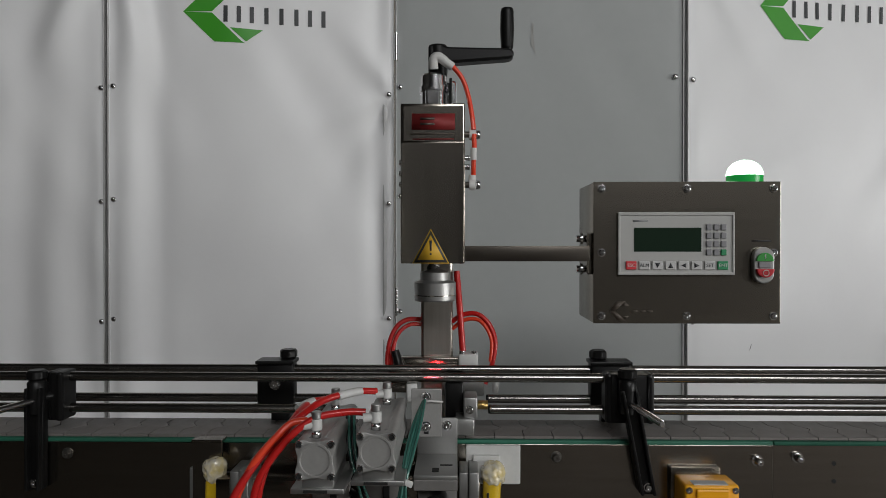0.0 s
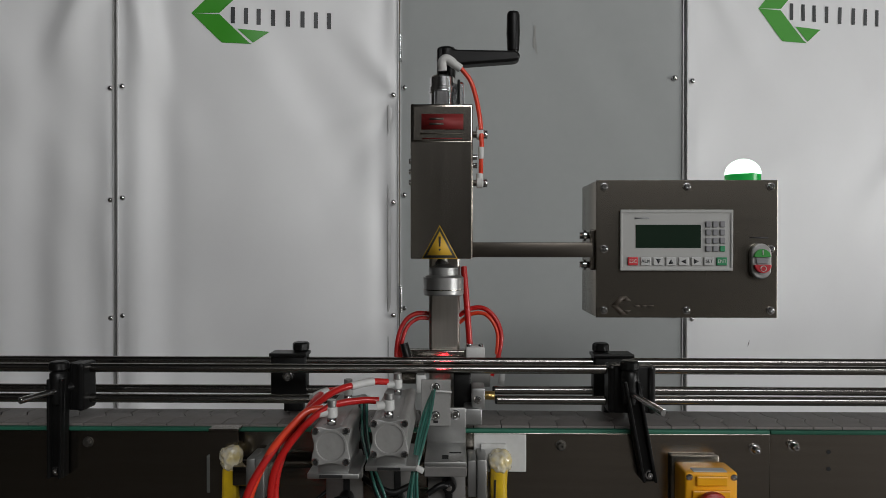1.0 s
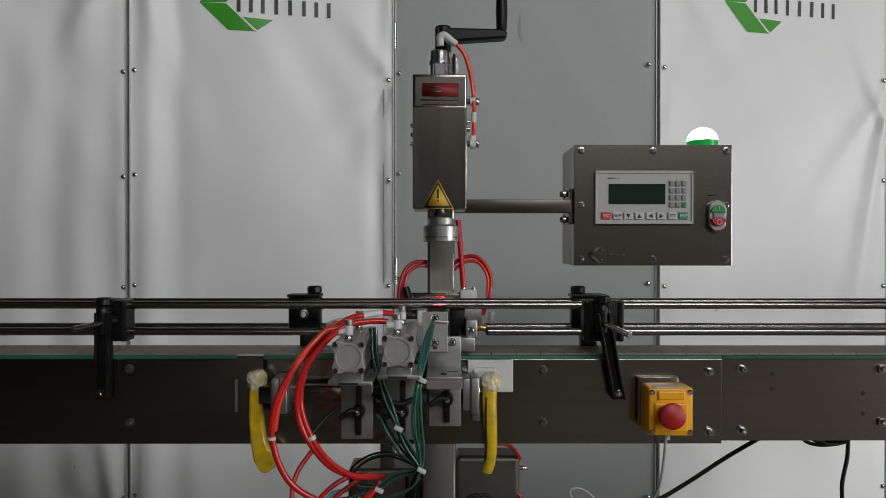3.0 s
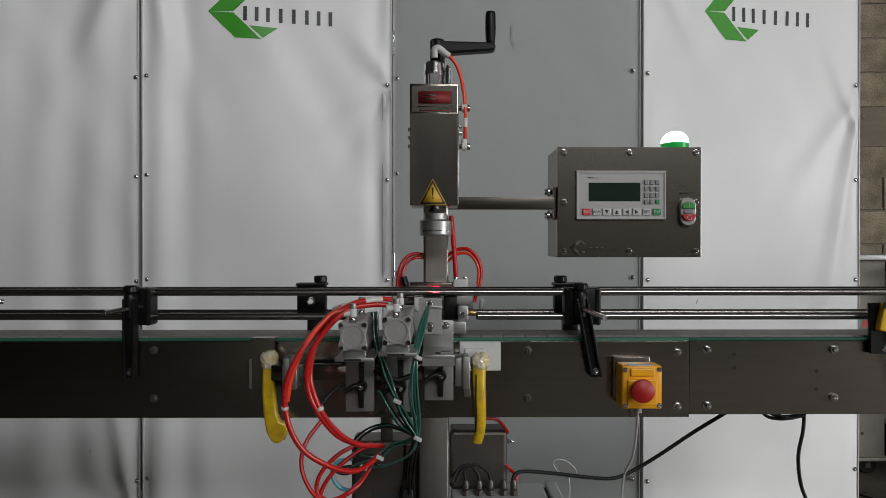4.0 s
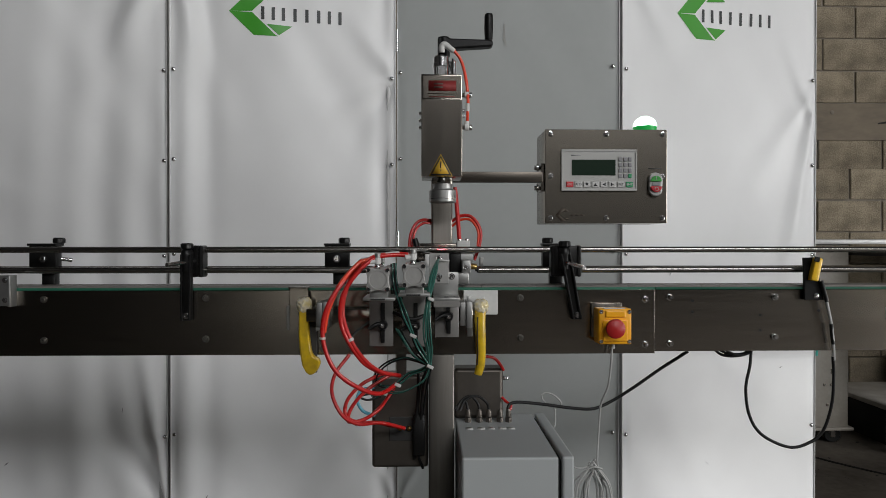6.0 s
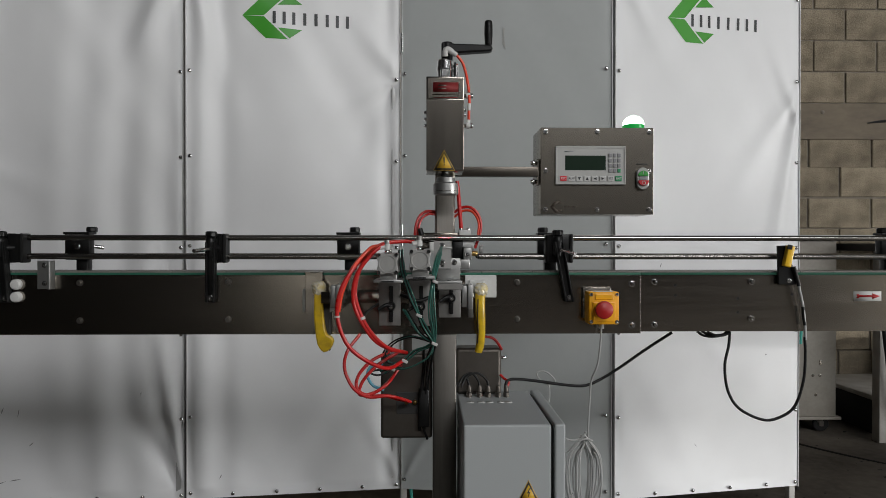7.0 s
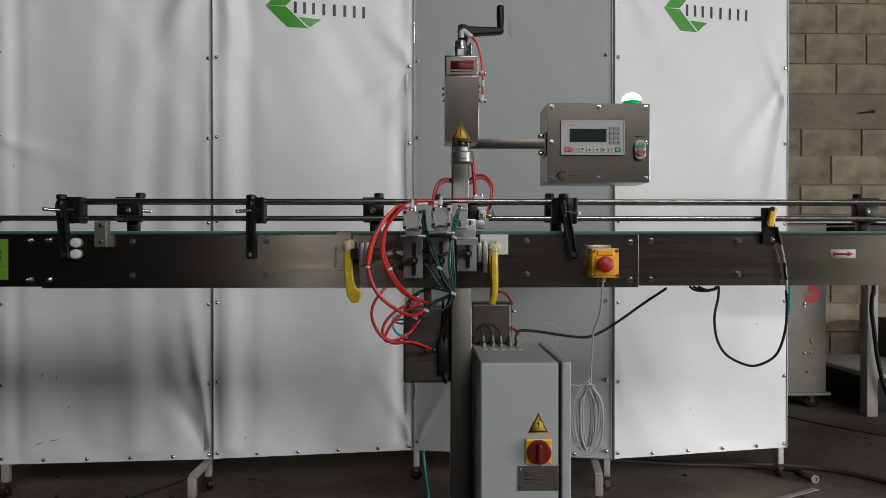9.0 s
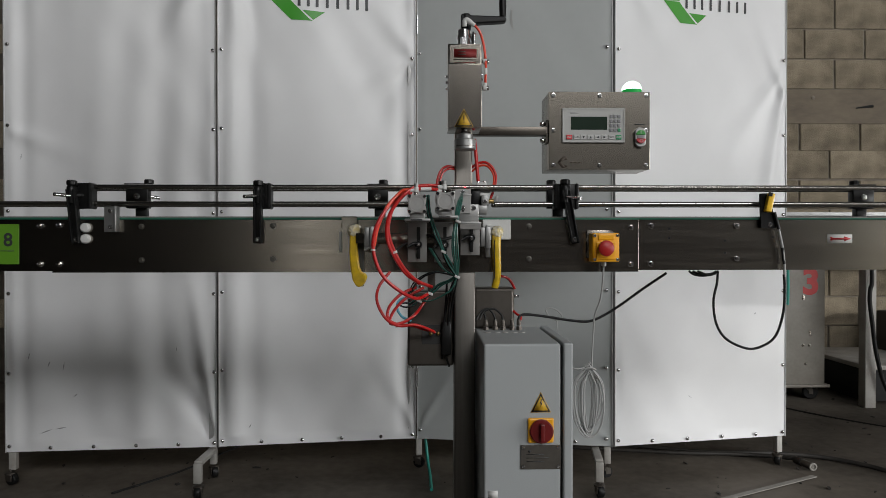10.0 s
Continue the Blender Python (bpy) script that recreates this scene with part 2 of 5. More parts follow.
def lathe(profile, at=(0, 0, 0), axis="Z", seg=28, bm=None):
    """A turned body from (radius, height) pairs."""
    b = bmesh.new()
    rings = []
    for r, h in profile:
        rings.append([b.verts.new((r * math.cos(2 * math.pi * i / seg), r * math.sin(2 * math.pi * i / seg), h)) for i in range(seg)])
    for a, c in zip(rings, rings[1:]):
        for i in range(seg):
            b.faces.new((a[i], a[(i + 1) % seg], c[(i + 1) % seg], c[i]))
    b.faces.new(rings[0][::-1])
    b.faces.new(rings[-1])
    m = {"Z": Matrix.Identity(4), "-Y": pose(0, 0, 0, 90), "X": pose(0, 0, 0, 0, 90), "-X": pose(0, 0, 0, 0, -90)}[axis]
    bmesh.ops.transform(b, matrix=Matrix.Translation(at) @ m, verts=b.verts[:])
    return merge(bm, b) if bm is not None else b


def smooth_path(points, steps=8):
    pts = [Vector(p) for p in points]
    pts = [2 * pts[0] - pts[1]] + pts + [2 * pts[-1] - pts[-2]]
    out = []
    for a, b, c, d in zip(pts, pts[1:], pts[2:], pts[3:]):
        for k in range(steps):
            t = k / steps
            out.append(0.5 * ((2 * b) + (c - a) * t + (2 * a - 5 * b + 4 * c - d) * t * t + (3 * b - a - 3 * c + d) * t ** 3))
    return out + [pts[-2]]


def sweep(points, r, seg=10, steps=8, flat=1.0, bm=None, side=None):
    """A round (or flattened) hose along a smooth path."""
    path = smooth_path(points, steps) if steps > 1 else [Vector(p) for p in points]
    b = bmesh.new()
    rings, up = [], Vector(side) if side else None
    for i, p in enumerate(path):
        d = (path[min(i + 1, len(path) - 1)] - path[max(i - 1, 0)]).normalized()
        if up is None:
            up = d.orthogonal().normalized()
        up = (up - d * up.dot(d)).normalized()
        w = d.cross(up)
        rad = r[0] + (r[1] - r[0]) * i / (len(path) - 1) if isinstance(r, tuple) else r
        rings.append([b.verts.new(p + up * rad * math.cos(2 * math.pi * k / seg) + w * rad * flat * math.sin(2 * math.pi * k / seg)) for k in range(seg)])
    for a, c in zip(rings, rings[1:]):
        for i in range(seg):
            b.faces.new((a[i], a[(i + 1) % seg], c[(i + 1) % seg], c[i]))
    b.faces.new(rings[0][::-1])
    b.faces.new(rings[-1])
    return merge(bm, b) if bm is not None else b


def prism(outline, y0, y1, bevel=0.0, bm=None):
    """An upright outline of (x, z) corners, given depth from y0 to y1."""
    b = bmesh.new()
    front = [b.verts.new((x, y0, z)) for x, z in outline]
    back = [b.verts.new((x, y1, z)) for x, z in outline]
    n = len(outline)
    b.faces.new(front)
    b.faces.new(back[::-1])
    for i in range(n):
        b.faces.new((front[i], back[i], back[(i + 1) % n], front[(i + 1) % n]))
    bmesh.ops.recalc_face_normals(b, faces=b.faces[:])
    bevelled(b, bevel)
    return merge(bm, b) if bm is not None else b


def bolt(x, y, z, r=0.006, h=0.005, bm=None):
    """A domed cap screw on a face that looks towards -y, on a washer."""
    return lathe([(r * 1.35, 0), (r * 1.35, 0.0012), (r, 0.0014), (r, h * 0.6), (r * 0.75, h), (r * 0.35, h), (r * 0.3, h * 0.55), (0.0002, h * 0.55)], (x, y, z), "-Y", 14, bm)


def finish(ob, bm, mat, offset):
    bmesh.ops.recalc_face_normals(bm, faces=bm.faces[:])
    bmesh.ops.translate(bm, vec=-Vector(offset), verts=bm.verts[:])
    for e in bm.edges:
        if len(e.link_faces) == 2:
            bend, (a, b) = e.calc_face_angle(0.0), [max(f.calc_area(), 1e-12) for f in e.link_faces]
            e.smooth = bend < radians(12) or (bend < radians(42) and max(a, b) < 5 * min(a, b))
    me = bpy.data.meshes.new(ob if isinstance(ob, str) else ob.name)
    bm.to_mesh(me)
    bm.free()
    me.materials.append(mat)
    me.polygons.foreach_set("use_smooth", [True] * len(me.polygons))
    return me


def thing(name, origin, label, category, group="", kind=""):
    """An Empty at the thing's base, which carries its parts."""
    ob = new(name)
    ob.location = origin
    ob["origin"] = list(origin)
    return tagged(ob, label, category, group, kind)


def origin_of(ob):
    while ob.parent:
        ob = ob.parent
    return Vector(ob.location)


def part(name, bm, mat, parent, label=""):
    """One mesh, given in world places, as a part of a thing or of another part."""
    base = origin_of(parent)
    ob = new(name, finish(name, bm, mat, base))
    ob.parent = parent
    return tagged(ob, label)


def solid(name, bm, mat, origin, label, category, group="", kind=""):
    """A thing of one mesh."""
    ob = new(name, finish(name, bm, mat, origin))
    ob.location = origin
    return tagged(ob, label, category, group, kind)


def lettering(name, text, size, x, y, z, mat, parent, label="", bold=0.0):
    """Raised writing on a face that looks towards -y, centred on x, z."""
    cu = bpy.data.curves.new("writing", "FONT")
    cu.body, cu.size, cu.align_x, cu.align_y, cu.extrude = text, size, "CENTER", "CENTER", 0.0002
    cu.offset = bold
    tmp = bpy.data.objects.new("writing", cu)
    scene.collection.objects.link(tmp)
    bpy.context.view_layer.update()
    me = bpy.data.meshes.new_from_object(tmp)
    bpy.data.objects.remove(tmp)
    me.materials.append(mat)
    base = origin_of(parent)
    me.transform(Matrix.Translation(Vector((x, y, z)) - base) @ pose(0, 0, 0, 90))
    ob = new(name, me)
    ob.parent = parent
    return tagged(ob, label)


# ---- the hall ----
def structure(name, bm, mat, label, category):
    return solid(name, bm, mat, (0, 0, 0), label, category, kind="structure")


fl = bmesh.new()
bmesh.ops.create_grid(fl, x_segments=60, y_segments=60, size=0.5)
bmesh.ops.transform(fl, matrix=Matrix.Translation((0.5, -2.7, 0)) @ Matrix.Diagonal((13.0, 13.0, 1, 1)), verts=fl.verts[:])
for v in fl.verts:
    v.co.z = 0.003 * noise.noise(v.co * 1.7) - 0.003
box(-6.0, -9.2, -0.2, 7.0, 3.8, -0.02, 0, fl)
structure("floor", fl, CONCRETE, "stained grey concrete floor with cracks", "floor")
structure("wall_left", box(-6.2, -9.2, 0, -6.0, 3.8, 8.2, 0), HALL, "plain grey plastered wall", "wall")
wr = box(7.0, -9.2, 0, 7.2, -8.05, 8.2, 0)
box(7.0, -6.2, 0, 7.2, -4.4, 8.2, 0, wr)
# unseen opening with a low lintel, added to bound the sun patch
box(7.0, -8.05, 2.45, 7.2, -6.2, 8.2, 0, wr)
box(7.0, -0.8, 0, 7.2, 3.8, 8.2, 0, wr)
box(7.0, -4.4, 2.45, 7.2, -0.8, 8.2, 0, wr)
structure("wall_right", wr, HALL, "plain grey plastered wall with two unseen door openings placed for the light", "wall")
wb = box(-6.0, -9.2, 2.65, 7.0, -9.0, 5.4, 0)
box(-6.0, -9.2, 8.0, 7.0, -9.0, 8.2, 0, wb)
box(-6.0, -9.2, 5.4, 0.15, -9.0, 8.0, 0, wb)
box(6.65, -9.2, 5.4, 7.0, -9.0, 8.0, 0, wb)
box(-6.0, -9.2, 0, -2.35, -9.0, 2.65, 0, wb)
box(-1.65, -9.2, 0, 7.0, -9.0, 2.65, 0, wb)
structure("wall_rear", wb, HALL, "plain grey plastered wall with an assumed high window band and a narrow door opening", "wall")
structure("ceiling", box(-6.2, -9.2, 8.2, 7.2, 4.0, 8.3, 0), ROOF, "grey sheet roof", "ceiling")
# unseen wall, added to keep window light off the lower left
wp = box(-6.0, -4.12, 0, -1.75, -4.0, 2.8, 0.004)
box(-0.75, -4.12, 0, 0.6, -4.0, 2.8, 0.004, wp)
box(-1.75, -4.12, 2.2, -0.75, -4.0, 2.8, 0.004, wp)
structure("wall_light_blocker", wp, HALL, "unseen dark wall added to shade the lower left, with a gap", "wall")
wall_back = structure("wall_back", box(-6.0, 3.612, 0, 7.0, 3.8, 8.2, 0), MORTAR, "bare grey concrete block wall with mortar joints", "wall")

# ---- folding screens ----
SCREENS = [(-1.69, 1.710, -0.922, 1.755), (-0.922, 1.757, -0.167, 1.848), (-0.167, 1.846, 0.582, 1.716), (0.582, 1.718, 1.315, 1.845)]
LOW, HIGH = 0.125, 2.06


def crease(u, v, cu_, cv, angle, length, amp, w0, w1):
    """A fold that runs out from a pinned point and widens as it goes."""
    a = radians(angle)
    s = (u - cu_) * math.cos(a) + (v - cv) * math.sin(a)
    p = -(u - cu_) * math.sin(a) + (v - cv) * math.cos(a)
    w = w0 + w1 * np.clip(s, 0, None)
    return amp * np.exp(-(p / w) ** 2) * np.clip(s / 0.05, 0, 1) * np.exp(-(np.clip(s, 0, None) / length) ** 2)


def folds(i, u, v, w):
    d = np.zeros_like(u)
    h = v + LOW
    if i == 0:
        d += 0.0042 * np.sin(u * 41 + 1.2 * np.sin(v * 2.1)) * np.clip((u - 0.25) / 0.3, 0, 1) * (0.5 + 0.5 * np.sin(v * 1.6 + 0.4))
        d += 0.005 * np.sin(u * 15 + v * 1.6)
        d += crease(u, v, w, 0.02, 124, 0.5, -0.016, 0.012, 0.13)
        d += crease(u, v, w - 0.05, 0.25, 97, 0.7, 0.008, 0.03, 0.05)
        d -= 0.006 * np.exp(-((u - 0.07) / 0.03) ** 2)
        d += crease(u, v, w, 0.02, 98, 0.9, 0.014, 0.01, 0.05)
        d += crease(u, v, w, 1.92, 245, 0.6, 0.014, 0.015, 0.1)
        d += crease(u, v, 0.0, 1.2, -20, 0.3, 0.008, 0.02, 0.12)
    if i == 1:
        d += 0.008 * np.exp(-((u - 0.06) / 0.035) ** 2) - 0.006 * np.exp(-((u - 0.13) / 0.04) ** 2)
        d += crease(u, v, w, 1.50, 128, 0.42, 0.006, 0.02, 0.14)
        d += crease(u, v, w, 1.50, 232, 0.45, -0.010, 0.02, 0.16)
        d += crease(u, v, w, 1.50, 205, 0.35, 0.005, 0.02, 0.12)
        d += crease(u, v, w, 0.9, 215, 0.5, 0.006, 0.02, 0.2)
        d += crease(u, v, 0.0, 1.92, 286, 0.6, 0.009, 0.016, 0.08)
        d += crease(u, v, w, 0.02, 116, 0.3, 0.007, 0.012, 0.1)
        d += 0.004 * np.sin(u * 13 + v * 2.3)
        d -= 0.010 * np.exp(-((u - w + 0.05) / 0.03) ** 2) * (0.6 + 0.4 * np.sin(v * 7))
    if i == 2:
        d += 0.002 * np.sin(u * 7 + v)
        d += crease(u, v, 0.0, 0.02, 60, 0.3, 0.006, 0.01, 0.06)
        d += crease(u, v, w, 0.02, 150, 0.15, 0.004, 0.01, 0.06)
    if i == 3:
        d += crease(u, v, w, 1.50, 236, 0.35, 0.009, 0.012, 0.09)
        d += crease(u, v, w, 1.50, 260, 0.9, 0.012, 0.012, 0.045)
        d += crease(u, v, w, 1.30, 110, 0.4, 0.010, 0.01, 0.07)
        d += crease(u, v, 0.0, 1.9, 300, 0.4, 0.012, 0.012, 0.1)
        d += crease(u, v, 0.0, 1.2, 20, 0.3, 0.006, 0.012, 0.1)
        d += crease(u, v, 0.35, 0.55, -35, 0.35, 0.003, 0.03, 0.16)
        d += 0.003 * np.sin(u * 9 + v * 1.7)
    pin = np.clip(np.minimum(u, w - u) / 0.035, 0, 1) * np.clip(np.minimum(v, HIGH - LOW - v) / 0.04, 0, 1)
    for k in range(7):
        ph = k * 1.7 + i
        d += (0.0002 if i == 2 else 0.0006) * np.sin(u * (9 + 5 * k) + ph) * np.sin(v * (4 + 3.1 * k) + 2 * ph)
    for k in range(5):
        ph = k * 2.3 + 1.9 * i
        d += 0.0013 * np.sin(u * (5 + 2.3 * k) + 1.6 * np.sin(v * (1.3 + 0.4 * k) + ph) + ph) * np.sin(v * (1.1 + 0.7 * k) + ph) * (0.12 if i == 2 else 1.0)
    return d * pin * (1.4, 1.35, 1.0, 1.1)[i]


def caster(at, parent, turn=0.0, r=0.023):
    """A swivel wheel under a leg, its axle turned about the upright."""
    m = Matrix.Translation(at) @ pose(0, 0, 0, 0, 0, turn)
    fork = box(-0.014, -0.012, r + 0.006, 0.014, 0.018, r + 0.016, 0.001)
    box(-0.016, -0.012, r * 0.7, -0.012, 0.012, r + 0.016, 0.001, fork)
    box(0.012, -0.012, r * 0.7, 0.016, 0.012, r + 0.016, 0.001, fork)
    rod((0, 0.008, r + 0.014), (0, 0.008, r + 0.035), 0.006, bm=fork)
    lathe([(0.02, 0), (0.02, 0.006), (0.012, 0.009)], (0, 0.008, r + 0.016), "Z", 16, fork)
    bmesh.ops.transform(fork, matrix=m, verts=fork.verts[:])
    f = part("caster", fork, STEEL_DARK, parent, "small steel swivel caster")
    wheel = lathe([(r * 0.4, -0.010), (r * 0.92, -0.010), (r, -0.006), (r, 0.006), (r * 0.92, 0.010), (r * 0.4, 0.010)], (0, 0, r), "X", 22)
    bmesh.ops.transform(wheel, matrix=m, verts=wheel.verts[:])
    part("wheel", wheel, RUBBER, f, "black rubber wheel")


def screen(i):
    x0, y0, x1, y1 = SCREENS[i]
    w = math.hypot(x1 - x0, y1 - y0)
    label = ["white vinyl folding screen panel, loosely wrinkled, on casters", "white vinyl folding screen panel with a green printed emblem",
             "plain vinyl folding screen panel, greyed for its shade, smooth, on casters", "white vinyl folding screen panel beside the block wall"][i]
    ob = thing("screen_panel", (x0, y0, 0), label, "screen", "folding screen panels")
    place = Matrix.Translation((x0, y0, 0)) @ pose(0, 0, 0, 0, 0, math.degrees(math.atan2(y1 - y0, x1 - x0)))

    def put(name, bm, mat, label="", parent=ob):
        bmesh.ops.transform(bm, matrix=place, verts=bm.verts[:])
        return part(name, bm, mat, parent, label)

    nu, nv = 110, 240
    g = bmesh.new()
    us, vs = np.linspace(0.006, w - 0.006, nu), np.linspace(0, HIGH - LOW, nv)
    U, V = np.meshgrid(us, vs)
    D = folds(i, U, V, w)
    grid = [[g.verts.new((U[a, b], -0.006 - D[a, b], V[a, b] + LOW)) for b in range(nu)] for a in range(nv)]
    for a in range(nv - 1):
        for b in range(nu - 1):
            g.faces.new((grid[a][b], grid[a][b + 1], grid[a + 1][b + 1], grid[a + 1][b]))
    put("vinyl_sheet", g, VINYL_GREY_SHADED if i == 2 else VINYL, "taut vinyl, greyed for its shade" if i == 2 else "creased white vinyl")
    for a in (0.004, w - 0.034):
        put("upright", box(a, 0.001, LOW - 0.004, a + 0.030, 0.026, HIGH, 0.002), FRAME)
    for z in (LOW, HIGH - 0.03, 1.0):
        put("crossbar", box(0.035, 0.022, z, w - 0.035, 0.034, z + 0.025, 0.002), FRAME)
    for a in (0.003, w - 0.006):
        put("edge_strip", box(a, -0.011, LOW - 0.002, a + 0.003, -0.003, HIGH, 0.0006), FRAME, "thin bare metal edge")

    def screw(u, z):
        put("screw", lathe([(0.0075, 0), (0.0075, 0.002), (0.0055, 0.005), (0.002, 0.0062)], (u, -0.008, z), "-Y", 12), CHROME)

    for k, z in enumerate((0.141, 0.41, 0.707, 1.012, 1.328, 1.627, 1.93)):
        lift = 0.014 if i == 2 else 0.0
        screw(0.016 if i == 2 else 0.018, z + 0.006 + lift)
        screw(w - (0.012, 0.018, 0.025, 0.018)[i], z + lift)
    for k in range(1, 5):
        screw(w * k / 5 + 0.01, LOW + 0.014)
    return ob, put, w, place


def on_sheet(outline, i, w, lift=0.0012):
    """A flat print that lies on the folds of the sheet."""
    b = bmesh.new()
    b.faces.new([b.verts.new((x, 0, z)) for x, z in outline])
    bmesh.ops.triangulate(b, faces=b.faces[:])
    for _ in range(3):
        bmesh.ops.subdivide_edges(b, edges=b.edges[:], cuts=1, use_grid_fill=True)
    us, vs = np.array([v.co.x for v in b.verts]), np.array([v.co.z - LOW for v in b.verts])
    for v, d in zip(b.verts, folds(i, us, vs, w)):
        v.co.y = -0.006 - d - lift
    return b


def emblem(put, i, w, u, z, k, kz):
    """A flat green arrowhead print."""
    arm = [(0, 0), (0.065, -0.002), (0.131, -0.080), (0.140, -0.086), (0.070, -0.083)]
    tip = [(0.106, -0.043), (0.180, -0.048), (0.142, -0.082)]
    for pts in (arm, tip):
        for sign in (1, -1):
            put("print_shape", on_sheet([(u + a * k, z + sign * b * kz) for a, b in pts], i, w), PRINT_GREEN, "flat green emblem print")


SCUFFS = {0: ((0.16, 0.45, 0.03, 70), (0.21, 0.44, 0.035, 80), (0.25, 0.33, 0.02, 40), (0.15, 0.20, 0.05, 20), (0.09, 0.48, 0.03, 75), (0.20, 0.21, 0.04, 8), (0.62, 0.50, 0.02, 85), (0.06, 1.22, 0.02, 80)),
          1: ((0.12, 0.20, 0.02, 60),),
          3: ((0.60, 0.62, 0.012, 20), (0.18, 0.95, 0.02, 70), (0.32, 0.30, 0.02, 140))}


for i in range(4):
    ob, put, w, place = screen(i)
    if i in (1, 3):
        ue, k, kz, ze = (0.196, 1.16, 0.95, 1.837) if i == 1 else (0.206, 1.0, 1.0, 1.832)
        emblem(put, i, w, ue, ze, k, kz)
        for c in (0.0, 0.028, 0.055, 0.086, 0.118, 0.150, 0.179, 0.208):
            u, z = ue + (0.091 + c * (1.07 if i == 1 else 1.2)) * k, ze - 0.004 - 0.03 * c
            put("print_bar", on_sheet([(u, z - 0.022), (u + 0.0095 * k, z - 0.022), (u + 0.0095 * k, z + 0.022), (u, z + 0.022)], i, w), PRINT_DARK, "plain dark printed bar")
    for u, z, length, turn in SCUFFS.get(i, ()):
        ca, sa = math.cos(radians(turn)) * length / 2, math.sin(radians(turn)) * length / 2
        put("scuff", on_sheet([(u - ca, z - sa), (u + 0.0015 * sa / length, z - 0.002), (u + ca, z + sa), (u - 0.003 * sa / length, z + 0.002)], i, w, 0.0007), KEY_GREY, "small dark scuff")
    if i == 2:
        put("tear", on_sheet([(0.374, 1.80), (0.380, 1.798), (0.376, 1.745), (0.384, 1.72), (0.371, 1.745)], i, w, 0.0012), HMI, "small curled tear")
    if i == 1:
        for z in (0.33, 1.02, 1.72):
            put("hinge", rod((w + 0.002, -0.012, z), (w + 0.002, -0.012, z + 0.075), 0.005, seg=12), CHROME, "small steel barrel hinge")
    # legs and casters under the joints
    lx = 0.03 if i == 1 else 0.0
    put("leg", box(w - 0.032 + lx, 0.003, 0.055, w - 0.008 + lx, 0.027, LOW, 0.002), WHITE_PAINT, "short chipped white steel leg")
    x0, y0, x1, y1 = SCREENS[i]
    caster((x1 - 0.02 + lx, y1 + 0.02, 0), ob, 30 + 40 * i)
    if i == 0:
        put("leg", box(0.008, 0.003, 0.055, 0.034, 0.027, LOW, 0.002), WHITE_PAINT, "short chipped white steel leg")
        caster((x0 + 0.02, y0 + 0.005, 0), ob, 70)
    if i in (0, 2):
        e = w - 0.045 if i == 2 else w
        foot = box(e - 0.035, -0.19, 0.107, e - 0.007, 0.02, 0.124, 0.002, turn=pose(0, 0, 0, -4))
        box(e - 0.035, -0.205, 0.055, e - 0.007, -0.182, 0.125, 0.002, foot)
        put("outrigger", foot, WHITE_PAINT, "chipped white steel outrigger foot")
        at = place @ Vector((e - 0.02, -0.2, 0))
        caster((at.x, at.y, 0), ob, 5)
# ---- conveyor ----
CY = 0.868
conveyor = thing("conveyor", (-0.03, 0.91, 0), "stainless steel belt conveyor with grey chain belt", "conveyor")


def side_plate(x0, x1, y, z0, z1, label=""):
    b = box(x0, y, z0, x1, y + 0.003, z1, 0.0003)
    box(x0, y + 0.001, z0, x1, y + 0.02, z0 + 0.003, 0.0006, b)
    return part("side_plate", b, STEEL, conveyor, label)


side_plate(-1.0525, 0.408, CY, 0.825, 0.956)
side_plate(-1.75, -1.0535, CY + 0.003, 0.829, 0.956)
# unseen far end, lengthened to block side door light on the screens
side_plate(0.4095, 3.9, CY + 0.002, 0.829, 0.956)
for x0, x1 in ((-1.75, -1.0535), (-1.0525, 0.408), (0.4095, 3.9)):
    part("back_plate", box(x0, 0.962, 0.829, x1, 0.965, 0.956, 0.0006), STEEL, conveyor)
part("return_pan", box(-1.75, CY + 0.02, 0.832, 3.9, 0.960, 0.835, 0.0006), STEEL_DARK, conveyor)
for x0, x1 in ((-1.75, 0.408), (0.4095, 3.9)):
    part("wear_strip", box(x0, CY - 0.001, 0.9565, x1, CY + 0.007, 0.9615, 0.0008), GREEN_STRIP, conveyor, "green plastic wear strip")
    part("wear_strip", box(x0, 0.957, 0.9565, x1, 0.965, 0.9615, 0.0008), GREEN_STRIP, conveyor, "green plastic wear strip")
for x, zs in ((0.130, (0.94, 0.858)), (-0.510, (0.941, 0.858)), (-0.834, (0.939, 0.856)), (0.659, (0.941, 0.858))):
    for z in zs:
        part("bolt", bolt(x, CY, z, 0.0054, 0.0065), CHROME if x > 0.5 else STEEL_SHADED, conveyor)
for x, zs in ((0.388, (0.937, 0.844)), (0.440, (0.941, 0.845)), (-1.035, (0.942, 0.846)), (-1.083, (0.941, 0.846))):
    for z in zs:
        part("bolt", bolt(x, CY + (0.002 if x > 0.4 else 0.003 if x < -1.06 else 0), z, 0.0055, 0.011), CHROME, conveyor, "bright dome nut")
for x, z in ((0.487, 0.933), (0.487, 0.910), (0.629, 0.903), (0.629, 0.872), (0.752, 0.912)):
    part("hole", lathe([(0.003, 0), (0.003, 0.0006)], (x, CY + 0.0022, z), "-Y", 12), DARK, conveyor, "small drilled hole")
# post and foot under the conveyor
part("post", box(-0.058, 0.872, 0.0, -0.005, 0.955, 0.826, 0.004), STEEL_SHADED, conveyor, "square stainless post")
part("foot_plate", box(-0.14, 0.80, 0.0, 0.08, 1.02, 0.012, 0.002), STEEL, conveyor)
# chain belt: flat links with angled ends
link_mesh = None
